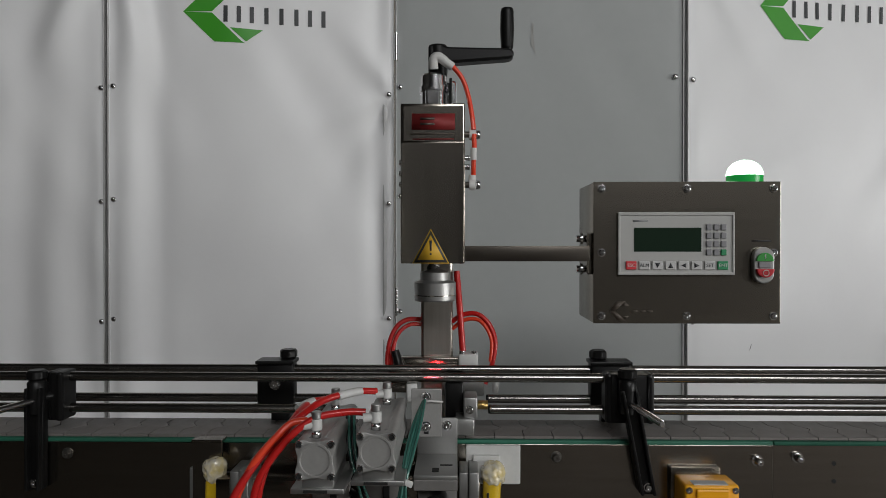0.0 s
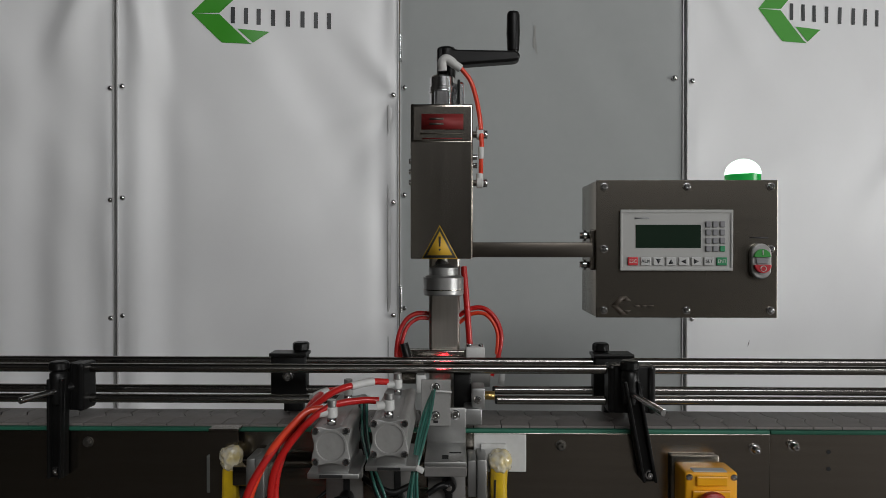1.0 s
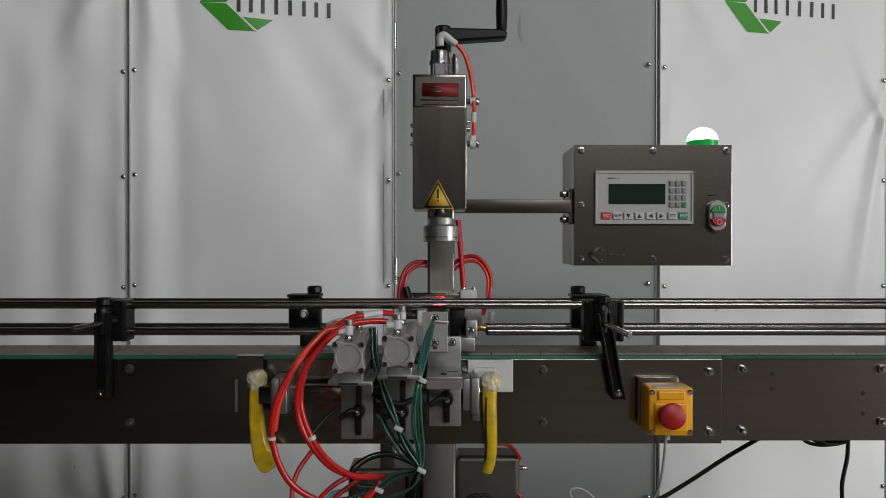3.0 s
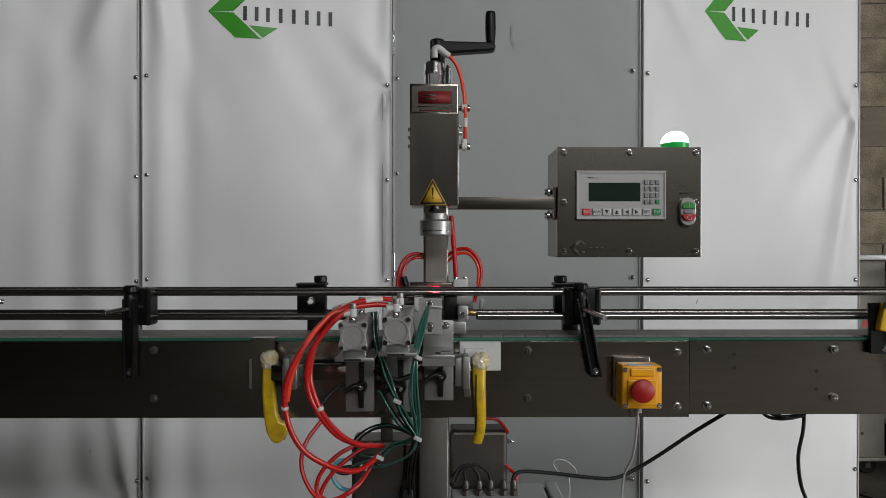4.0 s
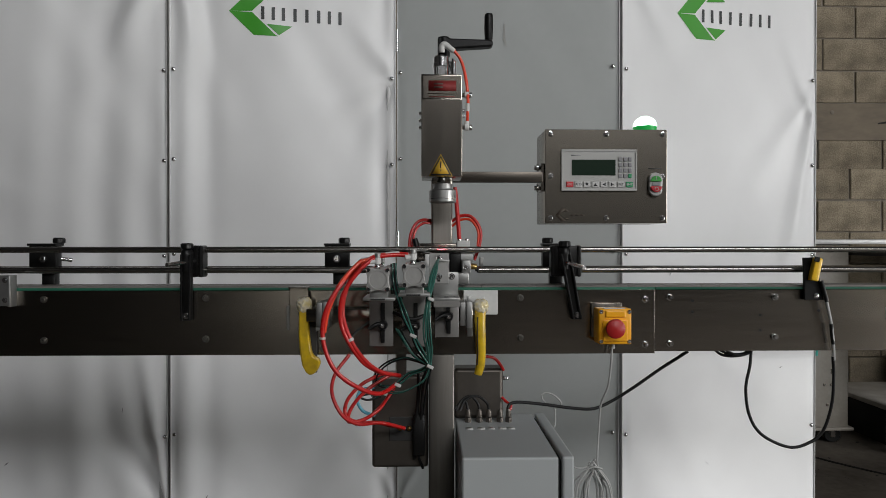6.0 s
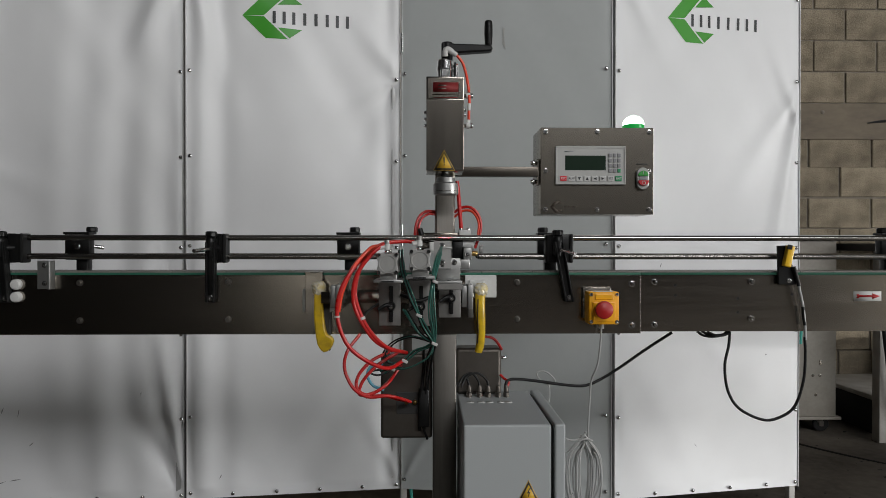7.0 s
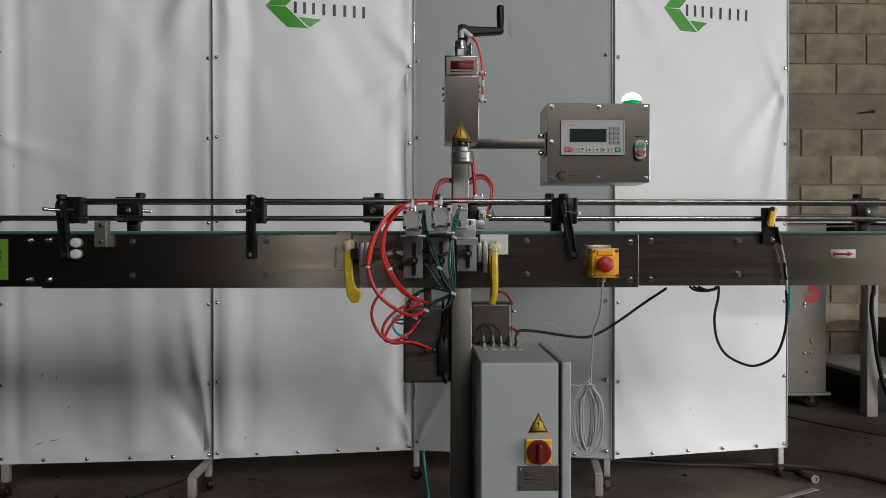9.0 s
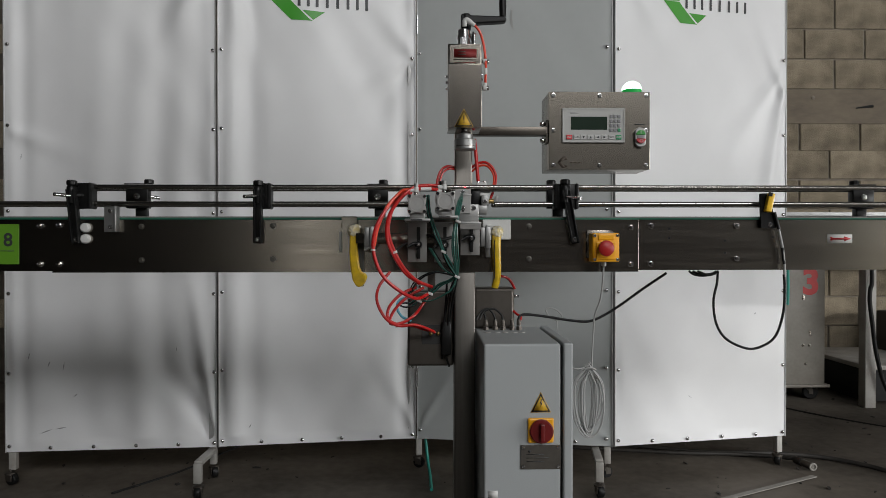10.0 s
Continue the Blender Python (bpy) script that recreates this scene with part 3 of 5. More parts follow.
for k in range(147):
    x = -1.74 + k * 0.0381
    if link_mesh is None:
        b = bmesh.new()
        top = [(0.001, 0.0), (0.0379, 0.0), (0.0379, 0.025), (0.0479, 0.041), (0.0379, 0.057), (0.0379, 0.082), (0.001, 0.082), (0.001, 0.057), (0.011, 0.041), (0.001, 0.025)]
        vt = [b.verts.new((px, py, 0.004)) for px, py in top]
        vb = [b.verts.new((px, py, 0.0)) for px, py in top]
        b.faces.new(vt)
        for j in range(len(top)):
            b.faces.new((vt[j], vb[j], vb[(j + 1) % len(top)], vt[(j + 1) % len(top)]))
        link_mesh = finish("chain_link", b, CHAIN, (0, 0, 0))
    o = new("chain_link", link_mesh)
    o.parent = conveyor
    o.location = Vector((x, 0.8755, 0.9605)) - origin_of(conveyor)

# ---- guide rails ----
for y, zup, zlo in ((0.886, 1.0388, 0.9968), (0.945, 1.0388, 0.9975)):
    for x0, x1, z in ((-1.02 if y < 0.9 else -1.0, 3.9, zup), (-1.75, -0.17, zlo), (0.045, 3.9, zlo)):
        rail = thing("guide_rail", (x0, y, z), "polished steel guide rail along the belt", "rail", "guide rails")
        part("rod", rod((x0, y, z), (x1, y, z), 0.0062, seg=20, bevel=0.001), ROD, rail)
        part("end_plug", lathe([(0.0058, 0), (0.0058, 0.0015), (0.004, 0.0025), (0.0003, 0.0025)], (x0, y, z), "-X", 16), RUBBER, rail, "dark end plug")


def knob(x, y, z, parent):
    """A black plastic thumb knob with ribs, on its stud."""
    b = lathe([(0.004, -0.02), (0.004, 0.0), (0.009, 0.001), (0.0125, 0.004), (0.0125, 0.012), (0.010, 0.0145), (0.001, 0.0145)], (0, 0, 0), "Z", 42)
    for v in b.verts:
        if v.co.z > 0.0005:
            k = 1 - 0.09 * (0.5 + 0.5 * math.cos(7 * math.atan2(v.co.y, v.co.x)))
            v.co.x, v.co.y = v.co.x * k, v.co.y * k
    bmesh.ops.translate(b, vec=(x, y, z), verts=b.verts[:])
    return part("knob", b, BLACK, parent, "ribbed black thumb knob")


def front_bracket(x, lean, rodend, b0, b1, kz):
    """Clamp for the two front rails, on an arm that is bolted to the plate."""
    ob = thing("rail_bracket", (x, 0.86, 0.9), "black plastic guide rail bracket with a clamp knob", "bracket", "rail brackets")
    part("clamp_block", box(x + b0 + 0.006, 0.867, 0.984, x + b1 - 0.006, 0.899, 1.047, 0.002), BLACK, ob)
    part("clamp_cheek", box(x + b1 - 0.010, 0.864, 0.983, x + b1, 0.900, 1.048, 0.004), BLACK, ob)
    part("clamp_cheek", box(x + b0, 0.868, 0.983, x + b0 + 0.010, 0.898, 1.048, 0.004), BLACK, ob)
    part("crossbar", rod((x - 0.002, 0.858, 1.016), (x + b1 - 0.012, 0.880, 1.016), 0.007, seg=14), BLACK, ob)
    part("arm", prism([(x - 0.013, 1.036), (x + 0.008, 1.036), (x + 0.011 + lean, 0.897), (x - 0.008 + lean, 0.897)], 0.853, 0.8665, 0.002), BLACK, ob)
    part("arm_rib", prism([(x + 0.004, 1.03), (x + 0.008, 1.03), (x + 0.011 + lean, 0.898), (x + 0.007 + lean, 0.898)], 0.846, 0.8535, 0.001), BLACK, ob)
    part("arm_rib", prism([(x - 0.013, 1.03), (x - 0.009, 1.03), (x - 0.004 + lean, 0.898), (x - 0.008 + lean, 0.898)], 0.846, 0.8535, 0.001), BLACK, ob)
    part("arm_head", lathe([(0.0105, -0.04), (0.0115, -0.012), (0.0115, 0.0), (0.009, 0.003)], (x - 0.003, 0.858, kz), "Z", 18), BLACK, ob)
    part("bolt", bolt(x + 0.002 + lean, 0.852, 0.907, 0.0045, 0.004), CHROME, ob, "bright cap screw")
    knob(x - 0.003, 0.858, kz + 0.002, ob)
    part("stud", rod((x - 0.002, 0.852, 1.014), rodend, 0.0045, seg=12, bevel=0.0006), CHROME, ob, "bare steel stud")
    return ob


front_bracket(-0.996, 0.008, (-1.022, 0.82, 1.016), 0.002, 0.040, 1.036)
front_bracket(-0.541, -0.005, (-0.566, 0.81, 1.010), 0.002, 0.026, 1.036)
front_bracket(0.222, 0.020, (0.243, 0.79, 1.004), -0.028, 0.034, 1.040)


def back_bracket(x, kx, w):
    ob = thing("rail_bracket", (x, 0.95, 0.96), "black plastic guide rail bracket with a top knob", "bracket", "rail brackets")
    part("clamp_block", box(x - w / 2, 0.935, 0.988, x + w / 2, 0.958, 1.049, 0.003), BLACK, ob)
    part("cap_plate", box(x - w / 2 - 0.001, 0.930, 1.047, x + w / 2 + 0.001, 0.964, 1.052, 0.001), BLACK, ob)
    part("bolt", bolt(x, 0.935, 1.019, 0.006, 0.005), CHROME, ob, "bright cap screw")
    part("foot", box(x - 0.010, 0.948, 0.93, x + 0.018, 0.970, 0.99, 0.003), BLACK, ob)
    knob(kx, 0.960, 1.050, ob)
    if x < -0.5:
        part("stud", rod((x + 0.02, 0.955, 1.020), (x + 0.047, 0.965, 1.016), 0.0045, seg=12), CHROME, ob, "bare steel stud")
    return ob


for x, kx, w in ((-0.874, -0.853, 0.058), (-0.254, -0.241, 0.052), (0.216, 0.203, 0.056), (1.03, 1.02, 0.058)):
    back_bracket(x, kx, w)

# ---- capping head ----
head = thing("capping_head", (-0.03, 0.93, 1.19), "brushed stainless capping head with a black crank", "machine head")
part("housing", box(-0.073, 0.882, 1.190, 0.012, 0.985, 1.401, 0.0015), STEEL_V, head)
part("front_cover", box(-0.072, 0.8795, 1.190, 0.0105, 0.8825, 1.349, 0.0006), STEEL_V, head)
part("nameplate", box(-0.069, 0.8803, 1.351, 0.0095, 0.8825, 1.397, 0.0004), STEEL_V, head, "engraved metal nameplate")
np_ = part("logo_patch", prism([(-0.058, 1.366), (-0.001, 1.366), (-0.001, 1.387), (-0.058, 1.387)], 0.8793, 0.8803), PRINT_DULL, head, "red printed patch")
for z in (1.379, 1.372):
    part("print_bar", box(-0.047, 0.8786, z, -0.028, 0.8793, z + 0.0028, 0), STEEL_DARK, head, "grey printed bar")
part("print_bar", box(-0.060, 0.8796, 1.3595, -0.001, 0.8803, 1.3613, 0), ETCH, head, "dark printed bar")
part("print_bar", box(-0.057, 0.8796, 1.3530, -0.003, 0.8803, 1.3543, 0), PRINT_DULL, head, "red printed bar")


def triangle_sign(cx, z0, width, height, y, parent, mark):
    def tri(k):
        return [(cx - width / 2 * k, z0 + height * (1 - k) * 0.36), (cx + width / 2 * k, z0 + height * (1 - k) * 0.36), (cx, z0 + height * (1 - k) * 0.36 + height * k)]

    s = part("warning_sign", prism(tri(1.0), y - 0.0006, y), SIGN_YELLOW, parent, "yellow triangular warning sticker")
    part("border", prism(tri(0.92), y - 0.0010, y - 0.0006), PRINT_DARK, s, "black border")
    part("field", prism(tri(0.71), y - 0.0014, y - 0.0010), SIGN_YELLOW, s)
    if mark == "!":
        part("mark", prism([(cx - 0.0011, z0 + height * 0.36), (cx + 0.0011, z0 + height * 0.36), (cx + 0.0017, z0 + height * 0.66), (cx - 0.0017, z0 + height * 0.66)], y - 0.0018, y - 0.0014), PRINT_DARK, s, "black exclamation mark")
        part("dot", lathe([(0.0015, 0), (0.0015, 0.0004)], (cx, y - 0.0014, z0 + height * 0.27), "-Y", 12), PRINT_DARK, s)
    else:
        zz = [(0.002, 0.66), (-0.003, 0.44), (0.0, 0.45), (-0.001, 0.24), (0.0035, 0.50), (0.0005, 0.49), (0.004, 0.66)]
        part("mark", prism([(cx + a, z0 + height * b) for a, b in zz], y - 0.0018, y - 0.0014), PRINT_DARK, s, "black lightning bolt mark")


triangle_sign(-0.033, 1.190, 0.049, 0.046, 0.8795, head, "!")
# chuck
ck = lathe([(0.006, 0.02), (0.006, 0.0), (0.013, -0.003), (0.021, -0.006), (0.021, -0.0165), (0.026, -0.018), (0.0285, -0.020), (0.0285, -0.043), (0.0275, -0.045), (0.024, -0.0452)], (-0.0285, 0.918, 1.183), "Z", 40)
part("chuck", ck, ALU, head, "turned aluminium capping chuck")
part("spindle", lathe([(0.009, -0.003), (0.009, 0.002), (0.006, 0.006), (0.006, 0.02)], (-0.031, 0.918, 1.182), "Z", 20), SHADE, head)
part("chuck_groove", lathe([(0.0288, 0), (0.0288, 0.0012)], (-0.0285, 0.918, 1.1455), "Z", 40), STEEL, head)
# crank and fittings on top
cr = part("crank", prism([(-0.038, 1.466), (-0.030, 1.463), (0.073, 1.470), (0.080, 1.473), (0.0795, 1.481), (0.074, 1.485), (-0.012, 1.487), (-0.020, 1.492), (-0.038, 1.490)], 0.920, 0.944, 0.004), BLACK, head, "black crank arm")
part("hub", lathe([(0.0125, -0.035), (0.0135, -0.012), (0.0135, 0.02), (0.012, 0.023), (0.006, 0.0235)], (-0.025, 0.932, 1.468), "Z", 24), BLACK, cr)
part("grip", lathe([(0.007, 0), (0.0075, 0.004), (0.0085, 0.006), (0.0098, 0.03), (0.0092, 0.056), (0.008, 0.060), (0.003, 0.062)], (0.071, 0.932, 1.482), "Z", 24), BLACK, cr, "tapered black hand grip")
part("regulator", lathe([(0.018, 0.0), (0.018, 0.022), (0.0195, 0.023), (0.0195, 0.030), (0.0178, 0.031), (0.0178, 0.044), (0.015, 0.047), (0.008, 0.0475)], (-0.0305, 0.922, 1.401), "Z", 28), CHROME, head, "chromed regulator collar")
part("regulator_block", box(-0.041, 0.901, 1.402, -0.021, 0.918, 1.426, 0.003), CHROME, head)
part("valve", box(-0.012, 0.915, 1.402, 0.001, 0.945, 1.440, 0.004), CHROME, head)
part("valve_slot", box(-0.009, 0.9125, 1.404, -0.005, 0.916, 1.442, 0.001), BLACK, head)
el = sweep([(-0.030, 0.905, 1.452), (-0.030, 0.903, 1.464), (-0.024, 0.903, 1.468), (-0.014, 0.905, 1.462)], 0.0065, 12, 5)
part("elbow_fitting", el, WHITE_PLASTIC, head, "pale push-in elbow fitting")
part("fitting_collar", rod((-0.016, 0.905, 1.463), (-0.004, 0.907, 1.455), 0.0058, seg=14), WHITE_PLASTIC, head)
for z in (1.364, 1.296):
    part("flow_fitting", rod((0.012, 0.91, z), (0.026, 0.91, z), 0.0045, seg=14), STEEL_DARK, head)
    b = rod((0.018, 0.91, z), (0.0265, 0.91, z), 0.0075, seg=16, bevel=0.001)
    rod((0.022, 0.91, z), (0.0225, 0.91, z + (0.013 if z < 1.33 else 0.011)), 0.005, seg=14, bm=b)
    part("flow_valve", b, WHITE_PLASTIC, head, "pale pneumatic fitting")
    part("lock_nut", rod((0.0265, 0.91, z), (0.033, 0.91, z), 0.006, seg=6), CHROME, head, "ribbed lock nut")
for z in (1.298, 1.313, 1.328):
    part("screw", rod((-0.073, 0.925, z), (-0.078, 0.925, z), 0.004, seg=10), CHROME, head)
for z in (1.322, 1.334):
    part("screw", rod((0.012, 0.925, z), (0.019, 0.925, z), 0.004, seg=10), CHROME, head)

solid("air_hose", sweep([(-0.005, 0.907, 1.457), (0.009, 0.907, 1.439), (0.017, 0.907, 1.415), (0.022, 0.907, 1.389), (0.024, 0.905, 1.370)], 0.0033), ORANGE_HOSE, (0, 0.907, 1.4), "orange air hose curving down beside the housing", "hose", "air hoses")
hose = solid("air_hose", sweep([(0.024, 0.905, 1.364), (0.025, 0.904, 1.347), (0.024, 0.905, 1.324), (0.024, 0.910, 1.308)], 0.0033), ORANGE_HOSE, (0.02, 0.905, 1.33), "short orange air hose with a white marker sleeve", "hose", "air hoses")
part("marker_sleeve", sweep([(0.024, 0.904, 1.345), (0.024, 0.904, 1.338), (0.024, 0.904, 1.329)], 0.0043), WHITE_PLASTIC, hose, "white marker sleeve")

# ---- column, arm and control box ----
column = thing("support_column", (-0.028, 1.0, 0.9), "square brushed stainless support column behind the belt", "column")
part("tube", box(-0.052, 0.985, 0.80, -0.004, 1.035, 1.30, 0.005, segments=3), STEEL_TUBE, column)
part("arm", box(-0.004, 1.0, 1.190, 0.199, 1.03, 1.213, 0.0008), ARM, column, "flat stainless arm to the control box")
part("clamp_plate", box(-0.085, 0.965, 1.025, 0.03, 0.985, 1.052, 0.002), STEEL, column)

cbx = thing("control_box", (0.343, 1.06, 1.097), "brushed stainless control box with keypad and buttons", "control box")
part("body", box(0.2045, 1.003, 1.0975, 0.4805, 1.115, 1.3085, 0.003), BOX_STEEL, cbx)
part("front_cover", box(0.2045, 1.0, 1.0975, 0.4805, 1.0025, 1.3085, 0.0008), BOX_STEEL, cbx)
for x in (0.2165, 0.3425, 0.4700):
    for z in (1.109, 1.203, 1.298):
        if not (x == 0.3425 and z == 1.203):
            part("screw", bolt(x, 1.0, z, 0.0046, 0.004), CHROME, cbx, "bright cap screw")
part("mount_plate", box(0.196, 1.006, 1.17, 0.2045, 1.05, 1.233, 0.002), STEEL, cbx)
for z in (1.178, 1.224):
    part("mount_bolt", rod((0.183, 1.02, z), (0.197, 1.02, z), 0.0055, seg=6), CHROME, cbx)
    part("mount_bolt", rod((0.188, 1.02, z), (0.192, 1.02, z), 0.0085, seg=16), CHROME, cbx)
hmi = part("keypad_panel", box(0.240, 0.9955, 1.170, 0.411, 0.9995, 1.263, 0.0015, segments=2), HMI, cbx, "pale grey operator panel")
fr = box(0.240, 0.9938, 1.258, 0.411, 0.9958, 1.263, 0.0008)
for a in ((0.240, 1.170, 0.411, 1.1745), (0.240, 1.1745, 0.2435, 1.258), (0.4075, 1.1745, 0.411, 1.258)):
    box(a[0], 0.9938, a[1], a[2], 0.9958, a[3], 0.0008, fr)
part("bezel", fr, HMI, hmi)
part("display", box(0.2635, 0.9948, 1.2045, 0.3625, 0.9958, 1.2400, 0.0003), LCD, hmi, "unlit dark green display")
part("print_bar", box(0.262, 0.9951, 1.2485, 0.284, 0.9955, 1.2510, 0), FAINT_INK, hmi)
for r in range(4):
    for c in range(3):
        last = r == 3 and c == 2
        key = part("key", box(0.3692 + c * 0.0107, 0.9925, 1.2362 - r * 0.0124, 0.3772 + c * 0.0107, 0.9956, 1.2452 - r * 0.0124, 0.001), KEY_GREEN if last else KEY_GREY, hmi)
for k, (txt, mat, ink) in enumerate((("ESC", KEY_RED, STICKER), ("ALM", KEY_WHITE, PRINT_DARK), ("v", KEY_WHITE, PRINT_DARK), ("^", KEY_WHITE, PRINT_DARK), ("<", KEY_WHITE, PRINT_DARK),
                                     (">", KEY_WHITE, PRINT_DARK), ("SET", KEY_WHITE, PRINT_DARK), ("ENT", KEY_GREEN, STICKER))):
    x = 0.2590 + k * 0.0192
    key = part("key", box(x - 0.0077, 0.9925, 1.1780, x + 0.0077, 0.9956, 1.1905, 0.001), mat, hmi)
    if len(txt) == 3:
        lettering("writing", txt, 0.0072, x, 0.9922, 1.1842, ink, key)
    else:
        d = {"v": [(-1, 1), (1, 1), (0, -1)], "^": [(-1, -1), (1, -1), (0, 1)], "<": [(1, -1), (1, 1), (-1, 0)], ">": [(-1, -1), (-1, 1), (1, 0)]}[txt]
        part("arrow_mark", prism([(x + 0.0036 * a, 1.1842 + 0.0036 * c) for a, c in d], 0.9920, 0.9925), ink, key)
# start and stop buttons in one bezel
bz = []
for k in range(24):
    a = 2 * math.pi * k / 24
    bz.append((0.4520 + 0.0155 * math.cos(a), (1.1960 if math.sin(a) >= 0 else 1.1730) + 0.0155 * math.sin(a)))
sw = part("push_buttons", prism(bz, 0.990, 1.0, 0.002), ALU, cbx, "start and stop buttons in a chrome bezel")


def half_disc(cx, cz, r, up):
    return [(cx + r * math.cos(math.pi * k / 14), cz + (1 if up else -1) * r * math.sin(math.pi * k / 14)) for k in range(15)]


g1 = part("start_button", prism(half_disc(0.452, 1.1905, 0.0128, True), 0.986, 0.9905, 0.001), BTN_GREEN, sw, "green start button")
part("mark", box(0.4513, 0.9853, 1.194, 0.4527, 0.986, 1.201, 0), STICKER, g1)
g2 = part("stop_button", prism(half_disc(0.452, 1.1795, 0.0128, False), 0.984, 0.9905, 0.001), BTN_RED, sw, "red stop button")
ring = bmesh.new()
bmesh.ops.create_circle(ring, segments=20, radius=0.0042)
bmesh.ops.transform(ring, matrix=Matrix.Translation((0.452, 0.9835, 1.1735)) @ pose(0, 0, 0, 90), verts=ring.verts[:])
pts = [v.co.copy() for v in ring.verts]
ring.free()
part("mark", sweep(pts + [pts[0]], 0.0006, 6, 1), STICKER, g2)
part("pilot_lens", box(0.443, 0.9875, 1.1805, 0.461, 0.9905, 1.1895, 0.002), KEY_GREY, sw, "unlit grey pilot lens")
part("print_bar", box(0.438, 0.9993, 1.2195, 0.466, 1.0, 1.2215, 0), PRINT_DARK, cbx)
# etched emblem
for pts in ([(0.2275, 1.1165), (0.2405, 1.1305), (0.2525, 1.1305), (0.2375, 1.1165)], [(0.2275, 1.1160), (0.2375, 1.1160), (0.2525, 1.102), (0.2405, 1.102)],
            [(0.2455, 1.1235), (0.2585, 1.1235), (0.252, 1.1295)], [(0.2455, 1.109), (0.252, 1.103), (0.2585, 1.109)]):
    part("etched_shape", prism(pts, 0.9996, 1.0), ETCH, cbx, "dark etched emblem")
for x in (0.262, 0.273, 0.284):
    part("etched_bar", box(x, 0.9997, 1.1145, x + 0.009, 1.0, 1.1172, 0), ETCH, cbx)
# lit beacon
bc = thing("beacon_lamp", (0.440, 1.03, 1.3085), "lit green beacon lamp on the control box", "lamp")
part("lens_base", lathe([(0.0265, 0), (0.0265, 0.011), (0.025, 0.012)], (0.440, 1.03, 1.3085), "Z", 28), LAMP_BASE, bc, "green translucent lens base")
part("dome", lathe([(0.0265, 0.011)] + [(0.0265 * math.cos(a), 0.012 + 0.0235 * math.sin(a)) for a in [radians(5 + 9.3 * k) for k in range(9)]] + [(0.0005, 0.0356)], (0.440, 1.03, 1.3085), "Z", 28), LAMP_ON, bc, "glowing white-green dome")

# ---- electrical cabinet ----
cab = thing("electrical_cabinet", (0.1, 0.83, 0.0), "light grey powder-coated electrical cabinet under the conveyor", "cabinet")
part("body", box(0.0, 0.68, 0.10, 0.1725, 0.985, 0.672, 0.004, segments=3), CABINET, cab)
part("gasket", box(0.171, 0.688, 0.108, 0.1785, 0.977, 0.665, 0.001), DARK, cab, "black door gasket")
part("door", box(0.178, 0.676, 0.096, 0.1995, 0.989, 0.674, 0.004, segments=3), CABINET, cab)
part("plinth", box(0.004, 0.69, 0.0, 0.19, 0.975, 0.10, 0.003), SHADE, cab)
triangle_sign(0.1275, 0.518, 0.046, 0.046, 0.68, cab, "bolt")
pl = part("switch_plate", box(0.098, 0.672, 0.451, 0.156, 0.68, 0.507, 0.004), ORANGE_YELLOW, cab, "yellow isolator switch plate")
part("switch_ring", lathe([(0.0265, 0), (0.0265, 0.006), (0.024, 0.008)], (0.1275, 0.672, 0.4785), "-Y", 28), RED_DARK, pl)
part("switch_handle", box(0.1225, 0.652, 0.459, 0.1325, 0.666, 0.498, 0.003), RED_DARK, pl, "dark red rotary handle")
nm = part("nameplate", box(0.082, 0.678, 0.391, 0.172, 0.68, 0.446, 0.0006), PLATE, cab, "etched metal nameplate")
for x in (0.088, 0.166):
    for z in (0.397, 0.440):
        part("rivet", bolt(x, 0.678, z, 0.0028, 0.002), CHROME, nm)
for k in range(3):
    part("print_bar", box(0.095, 0.6775, 0.408 + 0.008 * k, 0.135 + 0.012 * (k % 2), 0.678, 0.4095 + 0.008 * k, 0), PRINT_DARK, nm)
part("emblem_mark", prism([(0.098, 0.4315), (0.102, 0.4355), (0.106, 0.4315), (0.102, 0.4275)], 0.6775, 0.678), PRINT_DARK, nm)
part("label_sticker", box(0.010, 0.679, 0.326, 0.031, 0.68, 0.343, 0), STICKER, cab, "small white label")
for k, x in enumerate((0.026, 0.050, 0.070, 0.094, 0.112)):
    g = rod((x, 0.92, 0.672), (x, 0.92, 0.682), 0.0075, seg=6)
    lathe([(0.006, 0), (0.006, 0.010), (0.004, 0.015)], (x, 0.92, 0.684), "Z", 16, g)
    part("cable_gland", g, STEEL_DARK, cab, "dull metal cable gland")
    part("gland_label", box(x - 0.008, 0.86, 0.672, x + 0.007, 0.875, 0.6726, 0), STICKER, cab, "small white label")

# ---- cap gripper in front of the belt ----
bar = thing("mounting_bar", (-0.12, 0.82, 0.904), "square aluminium mounting bar across the conveyor front", "bar")
part("bar", box(-0.300, 0.828, 0.897, 0.030, 0.852, 0.922, 0.0015), STEEL, bar)
for x in (-0.262, 0.020):
    part("end_clamp", box(x - 0.004, 0.812, 0.885, x + 0.008, 0.868, 0.938, 0.0015), ALU, bar, "aluminium end clamp")
    part("end_clamp", box(x - 0.016, 0.816, 0.889, x - 0.0045, 0.862, 0.936, 0.0015), ALU, bar)


